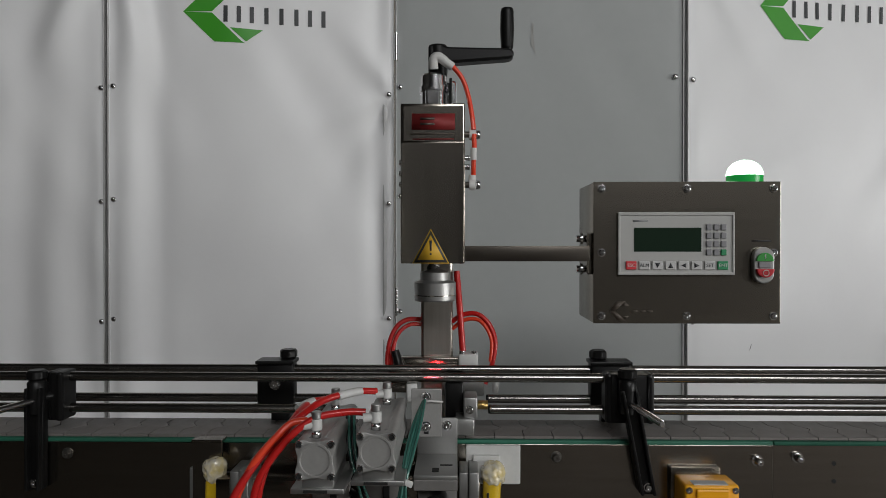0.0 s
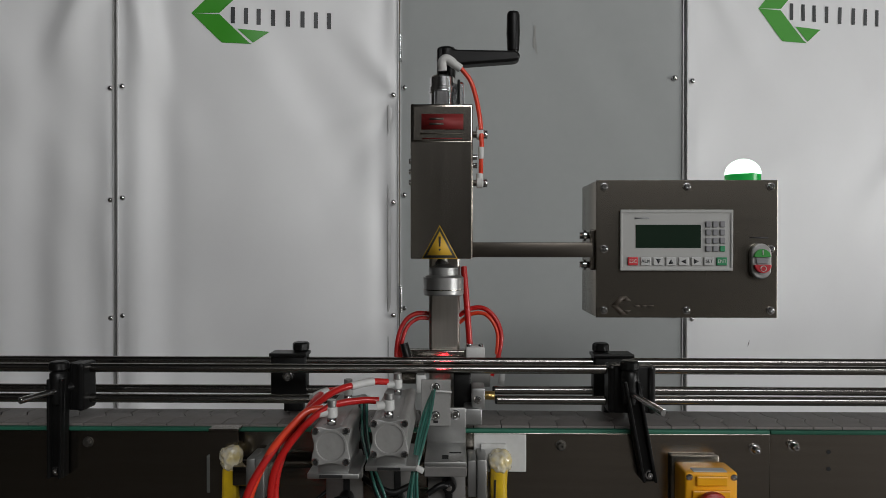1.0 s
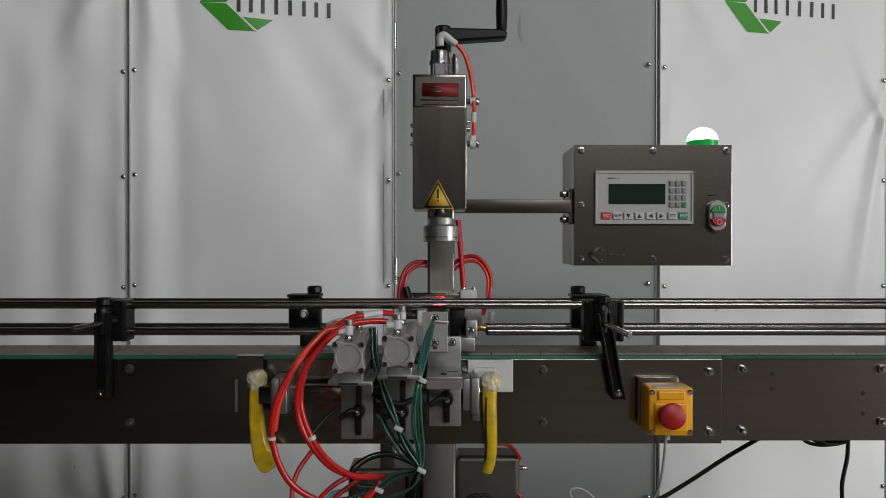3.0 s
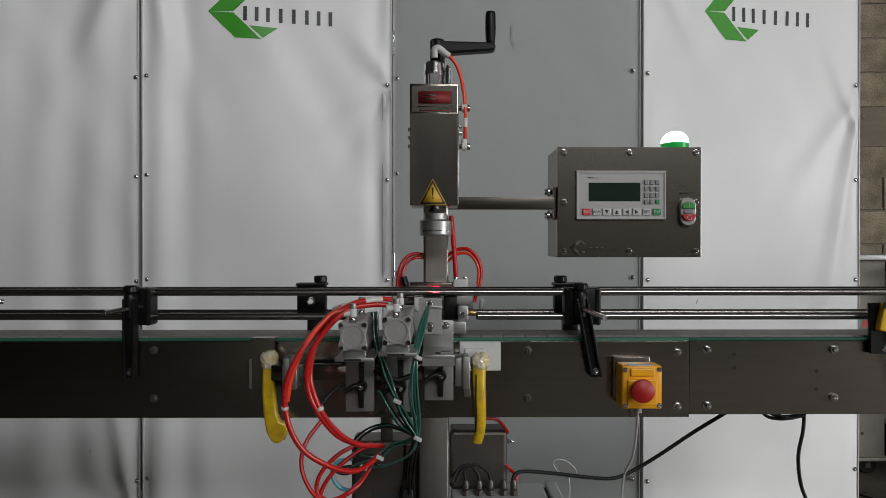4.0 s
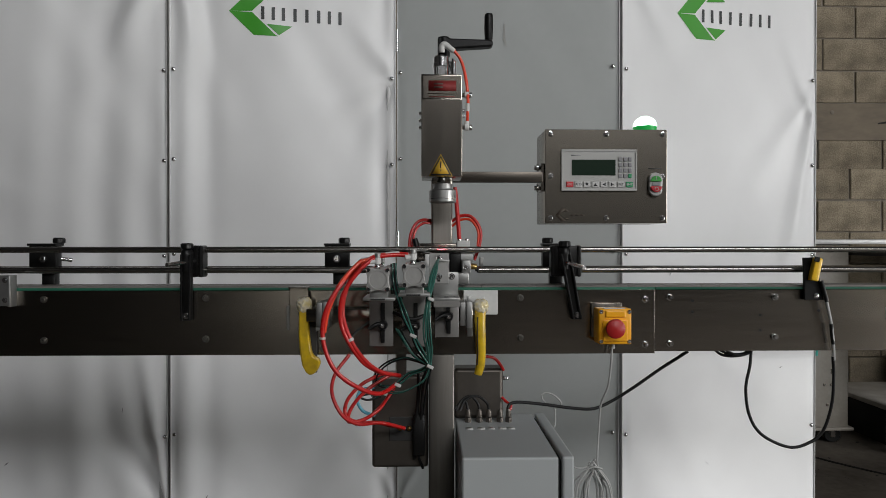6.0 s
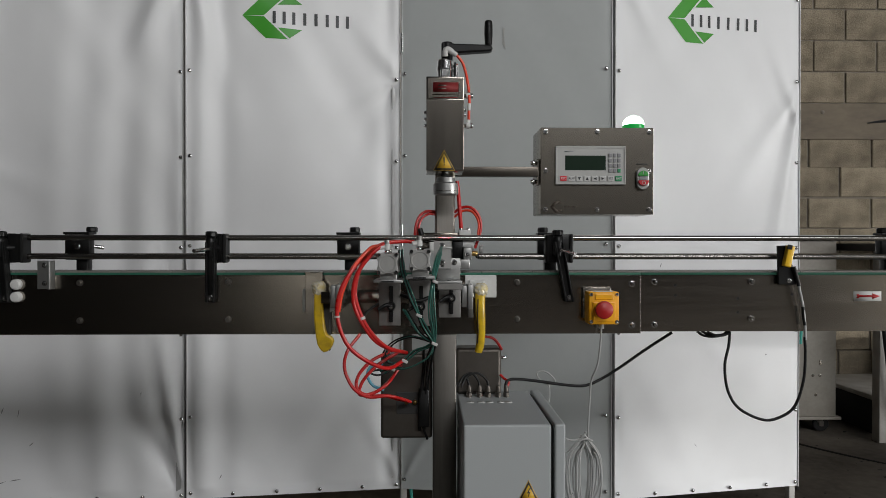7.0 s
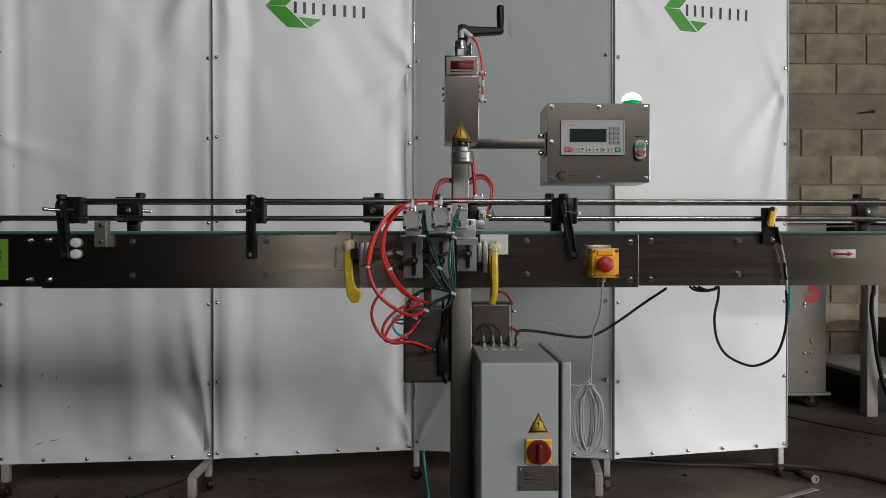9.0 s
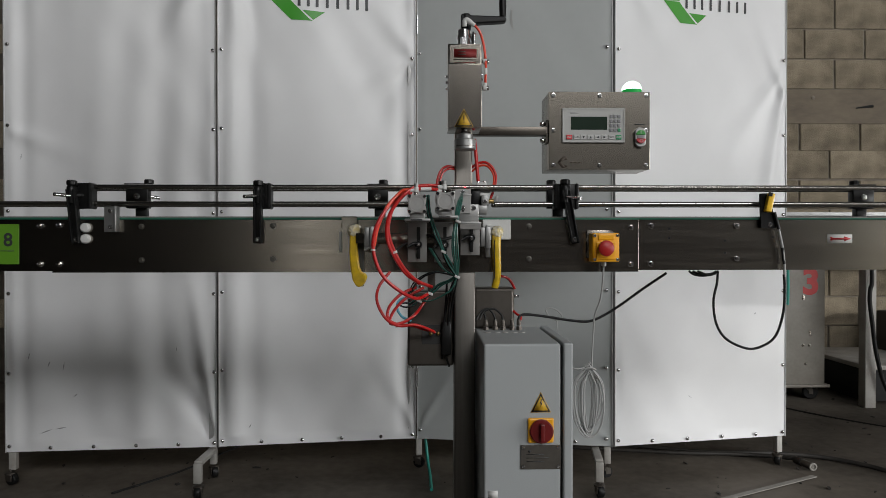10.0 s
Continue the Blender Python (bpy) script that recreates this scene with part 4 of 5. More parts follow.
def slide_plate(x0, x1, z0, z1, y):
    """An upright plate with a slot and a black clamping lever."""
    ob = thing("slide_plate", ((x0 + x1) / 2, y, z0), "slotted aluminium slide plate with a black clamp lever", "plate", "slide plates")
    part("plate", box(x0, y, z0, x1, y + 0.007, z1, 0.001), ALU_DULL, ob)
    cx = (x0 + x1) / 2 + 0.003
    part("slot", box(cx - 0.004, y - 0.0012, z0 + 0.018, cx + 0.004, y + 0.001, z1 - 0.012, 0.0005), DARK, ob, "dark slot")
    zc = z0 + 0.042
    h = lathe([(0.0095, 0), (0.0095, 0.012), (0.008, 0.016), (0.003, 0.0165)], (cx, y, zc), "-Y", 20)
    part("lever_hub", h, BLACK, ob)
    part("lever", sweep([(cx, y - 0.013, zc), (cx - 0.010, y - 0.018, zc + 0.003), (cx - 0.026, y - 0.022, zc - 0.006)], (0.005, 0.0036), 10, 6), BLACK, ob, "black clamp lever")
    part("lever_screw", lathe([(0.004, 0), (0.004, 0.002), (0.001, 0.0025)], (cx, y - 0.0165, zc), "-Y", 12), CHROME, ob)
    part("tail", prism([(cx - 0.005, zc + 0.004), (cx + 0.005, zc + 0.004), (cx + 0.004, zc - 0.034), (cx - 0.004, zc - 0.034)], y - 0.010, y - 0.002, 0.001), BLACK, ob)
    return ob


slide_plate(-0.173, -0.127, 0.852, 0.948, 0.800)
slide_plate(-0.109, -0.064, 0.851, 0.948, 0.800)
slide_plate(-0.046, 0.001, 0.868, 0.944, 0.808)


def cylinder(cx, cz, y0, y1, label):
    """A compact square air cylinder with corner screws, on an angle foot, with two push-in fittings."""
    h = 0.0186
    ob = thing("air_cylinder", (cx, (y0 + y1) / 2, cz - h - 0.02), label, "air cylinder", "air cylinders")
    rim = []
    for k in range(64):
        a = 2 * math.pi * k / 64
        boss = abs(math.sin(2 * a)) ** 3
        r = h * 1.03 + 0.0085 * boss
        rim.append((cx + r * math.cos(a), cz + r * math.sin(a)))
    part("body", prism(rim, y0, y1, 0.0012), ALU_CAST, ob, "extruded aluminium body")
    part("end_cap", lathe([(0.0182, -0.001), (0.0182, 0.0010), (0.0162, 0.0010), (0.0152, -0.0010), (0.0120, -0.0006), (0.0002, -0.0004)], (cx, y0 - 0.0005, cz), "-Y", 36), ALU_CAST, ob, "round end cap")
    for sx in (-1, 1):
        for sz in (-1, 1):
            b = lathe([(0.0042, 0), (0.0042, 0.0022), (0.0035, 0.003), (0.0026, 0.003), (0.0024, 0.001), (0.0002, 0.001)], (cx + sx * 0.0170, y0, cz + sz * 0.0170), "-Y", 16)
            part("corner_screw", b, CHROME, ob)
            part("socket", lathe([(0.0024, 0), (0.0024, 0.0005)], (cx + sx * 0.0170, y0 - 0.0012, cz + sz * 0.0170), "-Y", 10), DARK, ob)
    for sx in (-1, 1):
        part("groove", box(cx + sx * 0.0095 - 0.002, y0 + 0.012, cz + h * 1.02, cx + sx * 0.0095 + 0.002, y1 - 0.01, cz + h * 1.02 + 0.0025, 0.0006), ALU, ob)
    foot = box(cx - 0.028, y0 + 0.006, cz - h - 0.020, cx + 0.030, 0.805, cz - h - 0.014, 0.001)
    box(cx - 0.016, y0 + 0.010, cz - h - 0.015, cx + 0.018, 0.80, cz - h - 0.001, 0.001, foot)
    part("angle_foot", foot, ALU, ob, "aluminium angle foot")
    part("foot_slot", box(cx - 0.014, y0 + 0.0045, cz - h - 0.0185, cx + 0.012, y0 + 0.0065, cz - h - 0.0155, 0.0004), DARK, ob)
    for y in (y0 + 0.018, y1 - 0.030):
        z = cz + h
        fit = part("fitting", rod((cx - 0.002, y, z), (cx - 0.002, y, z + 0.009), 0.0055, seg=6), CHROME, ob, "hex push-in fitting")
        part("collar", rod((cx - 0.002, y, z + 0.009), (cx - 0.002, y, z + 0.021), 0.0062, seg=18, bevel=0.001), WHITE_PLASTIC, fit, "pale fitting collar")
        part("knurled_knob", rod((cx - 0.002, y, z + 0.021), (cx - 0.002, y, z + 0.029), 0.0055, seg=12, bevel=0.0006), ALU, fit)
        part("port", rod((cx - 0.004, y, z + 0.015), (cx - 0.016, y - 0.002, z + 0.014), 0.005, seg=14), WHITE_PLASTIC, fit)
    return ob


cylinder(-0.1495, 0.986, 0.706, 0.870, "grey aluminium air cylinder with an orange hose")
cylinder(-0.0853, 0.993, 0.712, 0.876, "grey aluminium air cylinder beside the sensor plate")
# upright sensor plate and its angle block
sp = thing("sensor_plate", (-0.03, 0.80, 0.946), "pale aluminium sensor plate bolted to an angle block", "plate")
part("plate", box(-0.0565, 0.846, 0.971, -0.018, 0.850, 1.032, 0.0008), ALU_CAST, sp)
part("angle_block", box(-0.049, 0.772, 0.942, 0.002, 0.868, 0.948, 0.001), ALU, sp)
part("angle_lip", box(-0.049, 0.7715, 0.930, 0.002, 0.776, 0.9425, 0.001), ALU_DULL, sp)
part("angle_upright", box(-0.049, 0.8505, 0.947, 0.002, 0.857, 0.994, 0.001), ALU, sp)
part("angle_slot", box(-0.028, 0.783, 0.9478, -0.020, 0.797, 0.9486, 0.0004), DARK, sp, "dark slot")
part("angle_slot", box(-0.019, 0.806, 0.9478, -0.004, 0.810, 0.9486, 0.0004), DARK, sp, "dark slot")
part("plate_slot", box(-0.0405, 0.8452, 0.975, -0.0345, 0.8462, 0.990, 0.0004), DARK, sp, "dark slot")
for x, z, y in ((-0.0375, 1.022, 0.846), (-0.0375, 0.985, 0.845), (-0.0115, 0.985, 0.8505)):
    part("bolt", bolt(x, y, z, 0.0048, 0.004), CHROME, sp)
part("tie", sweep([(-0.043, 0.842, 1.016), (-0.034, 0.839, 1.0185), (-0.016, 0.842, 1.0165)], 0.0012, 8, 4), WHITE_PLASTIC, sp, "white cable tie with its tail")
gb = thing("gripper_block", (0.0, 0.87, 0.99), "machined aluminium gripper blocks over the belt", "machine block")
part("block", box(-0.066, 0.888, 1.004, -0.052, 0.905, 1.030, 0.002), WHITE_PLASTIC, gb, "white plastic roller")
part("block", box(-0.014, 0.890, 0.975, 0.010, 0.930, 1.032, 0.002), BLACK, gb, "black plastic block")
part("block", box(0.010, 0.862, 0.990, 0.028, 0.900, 1.018, 0.002), ALU, gb)
part("block", box(0.000, 0.855, 0.970, 0.024, 0.895, 0.992, 0.002), ALU, gb)
part("screw", bolt(0.018, 0.862, 1.002, 0.004, 0.003), CHROME, gb)
part("stud", rod((0.026, 0.88, 1.004), (0.042, 0.88, 1.004), 0.006, seg=6), BRASS, gb, "brass hose nipple")
part("jaw", box(-0.095, 0.90, 1.015, -0.058, 0.955, 1.030, 0.002), STEEL, gb)
part("jaw", box(-0.02, 0.95, 1.00, 0.04, 0.985, 1.035, 0.002), ALU, gb)
vb = thing("valve_block", (0.02, 0.97, 1.03), "pale air valve block with two screws beside the column", "valve")
part("body", box(0.004, 0.955, 1.030, 0.032, 0.985, 1.058, 0.002), WHITE_PLASTIC, vb)
for x in (0.009, 0.026):
    part("screw", lathe([(0.004, 0), (0.004, 0.004), (0.002, 0.005)], (x, 0.963, 1.058), "Z", 12), CHROME, vb)
solid("clamp_lever", sweep([(-0.088, 0.965, 1.062), (-0.083, 0.962, 1.045), (-0.078, 0.955, 1.030), (-0.082, 0.945, 1.015)], (0.006, 0.008), 10, 5), BLACK, (-0.08, 0.955, 1.03), "black plastic clamp lever above the belt", "lever")

# ---- yellow hooked handles with taped tops ----
def handle(path, ends, label, tape_at, plate_box, mat):
    ob = thing("hook_handle", tape_at, label, "handle", "hooked handles")
    hook = prism(path, 0.834, 0.850, 0.0035) if len(path[0]) == 2 else sweep(path, ends, 14, 10, 0.62, side=(1, 0, 0))
    part("hook", hook, YELLOW_WORN, ob, "worn yellow plastic hook")
    t = bmesh.new()
    bmesh.ops.create_icosphere(t, subdivisions=4, radius=0.0150)
    for v in t.verts:
        c = v.co + Vector((tape_at[0], 0, 0)) * 7
        ridge = 1 - 2 * abs(noise.noise(c * 170))
        v.co *= 0.92 + 0.13 * ridge + 0.16 * noise.noise(c * 75)
        v.co.x *= 1.0 + 10 * max(0.0, v.co.z)
        v.co.z *= 1.15
    bmesh.ops.translate(t, vec=tape_at, verts=t.verts[:])
    part("tape_wrap", t, TAPE, ob, "crumpled clear tape wrap")
    part("mount_plate", box(*plate_box, 0.0015), mat, ob, "flat mounting plate")
    return ob


hr = handle([(0.047, 0.846, 0.929), (0.045, 0.842, 0.899), (0.046, 0.840, 0.867), (0.047, 0.842, 0.832), (0.046, 0.846, 0.806), (0.042, 0.852, 0.787)], (0.0118, 0.0085), "yellow hooked handle taped to a white plate", Vector([(0.047, 0.848, 0.923)][0]),
            (0.013, 0.860, 0.9065, 0.083, 0.867, 0.9565), WHITE_PLASTIC)
part("seam", sweep([(0.040, 0.834, 0.905), (0.039, 0.832, 0.870), (0.040, 0.834, 0.835), (0.039, 0.839, 0.808)], 0.0014, 6, 6), ARM, hr, "dark moulding seam")
part("inner_plate", box(0.022, 0.855, 0.915, 0.056, 0.8605, 0.945, 0.001), WHITE_PLASTIC, hr)
part("guard", prism([(0.018, 0.90), (0.030, 0.90), (0.032, 0.862), (0.020, 0.862)], 0.860, 0.866, 0.001), ALU_DULL, hr)
hl = handle([(-0.316, 0.918), (-0.317, 0.877), (-0.315, 0.84), (-0.31, 0.808), (-0.302, 0.794), (-0.294, 0.789), (-0.286, 0.792), (-0.278, 0.801), (-0.273, 0.815), (-0.278, 0.824), (-0.287, 0.827), (-0.292, 0.838), (-0.295, 0.863), (-0.297, 0.89), (-0.3, 0.918)], (0.0095, 0.0075), "yellow hooked handle taped beside the hoses", Vector([(-0.307, 0.845, 0.927)][0]),
            (-0.345, 0.858, 0.876, -0.300, 0.866, 0.926), ALU)
part("strap", box(-0.338, 0.852, 0.868, -0.300, 0.856, 0.962, 0.0008), STEEL, hl, "bare steel strap")
part("strap_fold", box(-0.340, 0.852, 0.960, -0.300, 0.872, 0.964, 0.0008), STEEL, hl)
part("shank", box(-0.303, 0.856, 0.79, -0.284, 0.866, 0.92, 0.002), SHADE, hl, "dark steel shank")
part("end_block", prism([(-0.280, 0.878), (-0.264, 0.886), (-0.264, 0.93), (-0.280, 0.924)], 0.82, 0.866, 0.001), ALU, hl)

# ---- air hoses of the gripper ----
def hose_thing(pts, r, mat, label, cat="hose", group="air hoses", name="air_hose"):
    mid = pts[len(pts) // 2]
    return solid(name, sweep(pts, r, 12, 10), mat, mid, label, cat, group)


ha = hose_thing([(-0.100, 0.844, 1.0295), (-0.125, 0.832, 1.031), (-0.165, 0.795, 1.025)] + [(-0.201, 0.725, 0.997), (-0.237, 0.700, 0.943), (-0.248, 0.700, 0.886), (-0.229, 0.705, 0.827), (-0.190, 0.730, 0.788), (-0.151, 0.770, 0.767), (-0.119, 0.820, 0.776)], 0.0042, RED_HOSE, "long red air hose hanging in a wide loop")
part("marker_sleeve", sweep([(-0.118, 0.837, 1.0312), (-0.130, 0.829, 1.0307), (-0.144, 0.817, 1.029)], 0.0052), WHITE_PLASTIC, ha, "white marker sleeve")
part("cable_tie", sweep([(-0.248, 0.700, 0.884), (-0.248, 0.700, 0.880)], 0.0055, steps=2), WHITE_PLASTIC, ha)
hb = hose_thing([(-0.164, 0.838, 1.0205), (-0.182, 0.822, 1.019)] + [(-0.190, 0.775, 1.010), (-0.207, 0.725, 0.972), (-0.215, 0.720, 0.925), (-0.201, 0.720, 0.878), (-0.179, 0.740, 0.838), (-0.151, 0.770, 0.809), (-0.115, 0.820, 0.791)], 0.0042, RED_HOSE, "red air hose tied with white cable ties")
part("marker_sleeve", sweep([(-0.176, 0.828, 1.0202), (-0.184, 0.820, 1.0187), (-0.192, 0.808, 1.0155)], 0.0052), WHITE_PLASTIC, hb, "white marker sleeve")
part("cable_tie", sweep([(-0.201, 0.720, 0.879), (-0.199, 0.720, 0.874)], 0.0058, steps=2), WHITE_PLASTIC, hb)
hose_thing([(-0.100, 0.738, 1.0295), (-0.122, 0.733, 1.0305), (-0.155, 0.724, 1.025)] + [(-0.185, 0.715, 1.001), (-0.212, 0.710, 0.960), (-0.218, 0.715, 0.913), (-0.204, 0.720, 0.872), (-0.178, 0.745, 0.829), (-0.145, 0.780, 0.802)], 0.004, RED_HOSE, "red air hose bent over the cylinders")
hose_thing([(-0.219, 0.860, 0.826), (-0.245, 0.840, 0.790), (-0.248, 0.820, 0.755), (-0.227, 0.810, 0.716), (-0.196, 0.815, 0.697), (-0.153, 0.820, 0.698), (-0.110, 0.860, 0.677)], 0.0036, RED_HOSE, "dark red air hose looped under the conveyor")
hose_thing([(-0.154, 0.850, 0.788), (-0.191, 0.830, 0.772), (-0.218, 0.820, 0.743), (-0.221, 0.815, 0.715), (-0.197, 0.820, 0.701), (-0.160, 0.830, 0.719), (-0.139, 0.860, 0.742)], 0.0036, RED_HOSE, "red air hose coiled under the conveyor")
hose_thing([(-0.135, 0.850, 0.787), (-0.179, 0.830, 0.762), (-0.209, 0.820, 0.730), (-0.215, 0.815, 0.702), (-0.179, 0.830, 0.706), (-0.148, 0.850, 0.731), (-0.123, 0.870, 0.766)], 0.0036, RED_HOSE, "red air hose coiled beside the dark box")
hose_thing([(-0.203, 0.820, 0.696), (-0.166, 0.830, 0.696), (-0.135, 0.850, 0.684), (-0.107, 0.870, 0.673)], 0.0036, RED_HOSE, "short red air hose end")
hose_thing([(-0.167, 0.840, 0.764), (-0.192, 0.835, 0.759), (-0.200, 0.830, 0.741), (-0.189, 0.835, 0.718), (-0.167, 0.850, 0.705)], 0.0033, BLUE_HOSE, "short pale blue air hose loop")
hose_thing([(-0.154, 0.840, 0.745), (-0.179, 0.830, 0.741), (-0.194, 0.830, 0.747), (-0.179, 0.840, 0.750), (-0.148, 0.860, 0.746)], 0.0022, RUBBER, "thin black cable loop", "cable", "cables", "cable")
hose_thing([(-0.164, 0.736, 1.0205), (-0.180, 0.730, 1.019)] + [(-0.193, 0.722, 1.008), (-0.218, 0.710, 0.978), (-0.238, 0.704, 0.932), (-0.246, 0.704, 0.891)], 0.004, ORANGE_HOSE, "orange air hose bent over the cylinder")
# behind the column
hose_thing([(-0.050, 1.000, 1.103), (-0.071, 0.990, 1.104), (-0.087, 0.985, 1.094), (-0.097, 0.980, 1.072), (-0.100, 0.975, 1.044), (-0.096, 0.970, 1.025)], 0.0036, RED_HOSE, "red air hose looped behind the column")
hose_thing([(-0.049, 0.995, 1.096), (-0.068, 0.985, 1.097), (-0.084, 0.980, 1.085), (-0.092, 0.975, 1.061), (-0.094, 0.970, 1.029)], 0.003, RED_HOSE, "red air hose looped behind the column")
hose_thing([(-0.006, 0.990, 1.101), (0.011, 0.985, 1.112), (0.032, 0.980, 1.113), (0.049, 0.975, 1.098), (0.057, 0.970, 1.074), (0.053, 0.965, 1.046), (0.042, 0.960, 1.015)], 0.0036, RED_HOSE, "red air hose looped beside the column")
hose_thing([(-0.006, 0.990, 1.090), (0.013, 0.985, 1.104), (0.032, 0.980, 1.105), (0.045, 0.975, 1.093), (0.052, 0.970, 1.074), (0.050, 0.965, 1.046)], 0.003, ORANGE_HOSE, "orange air hose looped beside the column")
hs = hose_thing([(0.001, 0.985, 1.176), (0.004, 0.980, 1.143), (0.007, 0.975, 1.102), (0.010, 0.970, 1.060)], 0.0048, RED_HOSE, "straight red air hose beside the column")
hn = solid("hose_fitting", rod((0.056, 0.955, 1.004), (0.0575, 0.953, 1.022), 0.0045, seg=14, bevel=0.001), WHITE_PLASTIC, (0.056, 0.955, 1.004), "white push-in fitting with a red mark", "fitting")

# ---- green and black cables over the gripper ----
def cable(pts, r, mat, label):
    return hose_thing(pts, r, mat, label, "cable", "cables", "cable")


TIE = (-0.056, 0.772, 0.818)


def bundle(points, offsets, r, mats, label):
    """Thin tubes side by side that meet at the tie."""
    for k, (dx, dy) in enumerate(offsets):
        cable([(p[0] + dx * q, p[1] + dy * q, p[2] + 0.0006 * k) for p, q in points], r, mats[k % len(mats)], label)


bundle([((-0.040, 0.838, 1.018), 0.3), ((-0.047, 0.800, 0.998), 1.0), ((-0.054, 0.770, 0.972), 1.0), ((-0.059, 0.752, 0.944), 0.6), ((-0.062, 0.750, 0.910), 1.2), ((-0.061, 0.752, 0.876), 1.4),
        ((-0.057, 0.762, 0.847), 1.0), (TIE, 0.4)], ((-0.0045, 0.002), (-0.0015, -0.001), (0.0018, 0.001), (0.005, -0.001)), 0.0017, (GREEN_CABLE,), "thin glossy dark green air tube")
bundle([((-0.127, 0.800, 1.012), 1.0), ((-0.124, 0.788, 0.974), 1.0), ((-0.114, 0.775, 0.940), 0.8), ((-0.104, 0.770, 0.912), 1.2), ((-0.090, 0.768, 0.880), 0.5), ((-0.076, 0.768, 0.850), 1.1),
        (TIE, 0.4)], ((-0.004, 0.002), (-0.001, -0.002), (0.002, 0.001), (0.005, -0.001)), 0.0018, (RUBBER, GREEN_CABLE, RUBBER, GREEN_CABLE), "thin dark sensor cable between the cylinders")
bundle([((-0.118, 0.800, 0.885), 1.0), ((-0.103, 0.790, 0.861), 1.0), ((-0.084, 0.785, 0.834), 1.0), (TIE, 0.5)], ((0.0, 0.0), (0.004, 0.004), (-0.004, 0.006)), 0.0018, (GREEN_CABLE, RUBBER), "dark green air tube below the slide plates")
bundle([(TIE, 0.5), ((-0.071, 0.785, 0.806), 1.0), ((-0.094, 0.800, 0.795), 1.2), ((-0.120, 0.812, 0.772), 1.0), ((-0.147, 0.820, 0.757), 1.4), ((-0.163, 0.835, 0.744), 2.0)],
       ((0.0, 0.0), (0.003, 0.006), (-0.003, 0.010), (0.005, 0.014), (-0.005, 0.004)), 0.0018, (GREEN_CABLE, GREEN_CABLE, RUBBER), "dark air tube spreading under the conveyor")
bundle([(TIE, 0.5), ((-0.068, 0.785, 0.789), 1.0), ((-0.094, 0.800, 0.769), 1.0), ((-0.120, 0.815, 0.757), 1.0), ((-0.141, 0.830, 0.755), 1.5)], ((0.0, 0.0), (0.004, 0.008)), 0.0018, (GREEN_CABLE,), "dark green air tube hanging in a bow")
bundle([(TIE, 0.5), ((-0.082, 0.790, 0.824), 1.0), ((-0.107, 0.805, 0.826), 1.0), ((-0.137, 0.820, 0.814), 1.0), ((-0.160, 0.835, 0.790), 1.2), ((-0.158, 0.845, 0.766), 1.0), ((-0.130, 0.850, 0.760), 1.0)],
       ((0.0, 0.0), (0.002, 0.008), (-0.004, 0.014)), 0.0017, (RUBBER, GREEN_CABLE), "thin dark sensor cable looped under the conveyor")
bundle([(TIE, 0.5), ((-0.066, 0.800, 0.780), 1.0), ((-0.072, 0.850, 0.735), 1.0), ((-0.076, 0.878, 0.690), 1.0)], ((0.0, 0.0), (0.006, 0.004), (-0.006, 0.006)), 0.002, (RUBBER,), "black sensor cable running down beside the post")
cable([(-0.134, 0.810, 0.919), (-0.109, 0.790, 0.912), (-0.088, 0.785, 0.906), (-0.068, 0.790, 0.912)], 0.004, RUBBER, "short thick black cable")
cable([(-0.171, 0.805, 0.901), (-0.195, 0.790, 0.884), (-0.211, 0.770, 0.867)], 0.0025, RUBBER, "short black cable end")
for p in [(-0.056, 0.766, 0.818), (-0.055, 0.748, 0.948), (-0.088, 0.764, 0.877), (-0.146, 0.815, 0.757), (-0.119, 0.808, 0.775)]:
    solid("cable_tie", box(p[0] - 0.006, p[1] - 0.004, p[2] - 0.003, p[0] + 0.007, p[1] + 0.002, p[2] + 0.003, 0.001, turn=pose(0, 0, 0, 0, 25, 0)), WHITE_PLASTIC, p, "small white cable tie", "cable tie", "cable ties")

# ---- boxes under the conveyor ----
jb = thing("junction_box", (-0.118, 0.93, 0.585), "dark steel junction box under the conveyor", "box")
part("body", box(-0.176, 0.895, 0.584, -0.059, 0.96, 0.776, 0.006, segments=3), STEEL_DARK, jb)
part("recess", box(-0.140, 0.8935, 0.640, -0.085, 0.896, 0.690, 0.001), SHADE, jb)
part("cable_chain", box(-0.090, 0.872, 0.615, -0.066, 0.894, 0.70, 0.003), RUBBER, jb)
part("bracket", box(-0.125, 0.90, 0.776, -0.105, 0.93, 0.826, 0.001), STEEL_DARK, jb)
for x in (-0.117, -0.098):
    part("bolt", rod((x, 0.885, 0.668), (x, 0.896, 0.668), 0.005, seg=8), BRASS, jb)
for pts in ([(-0.065, 0.800, 0.802), (-0.071, 0.850, 0.743), (-0.075, 0.880, 0.672), (-0.080, 0.880, 0.620), (-0.070, 0.890, 0.584)], [(-0.078, 0.820, 0.799), (-0.081, 0.860, 0.729), (-0.088, 0.880, 0.659), (-0.088, 0.890, 0.604)]):
    cable(pts, 0.003, RUBBER, "black cable hanging by the post")
tb = thing("terminal_box", (0.05, 0.96, 0.68), "grey steel terminal box behind the cabinet top", "box")
part("body", box(-0.003, 0.945, 0.672, 0.104, 1.0, 0.781, 0.008, segments=3), STEEL_DARK, tb)
part("stud", rod((0.104, 0.96, 0.757), (0.117, 0.96, 0.757), 0.004, seg=8), CHROME, tb)
hose_thing([(0.054, 0.910, 0.813), (0.078, 0.920, 0.809), (0.092, 0.930, 0.797), (0.104, 0.945, 0.778)], 0.0033, RED_HOSE, "short red air hose behind the handle")
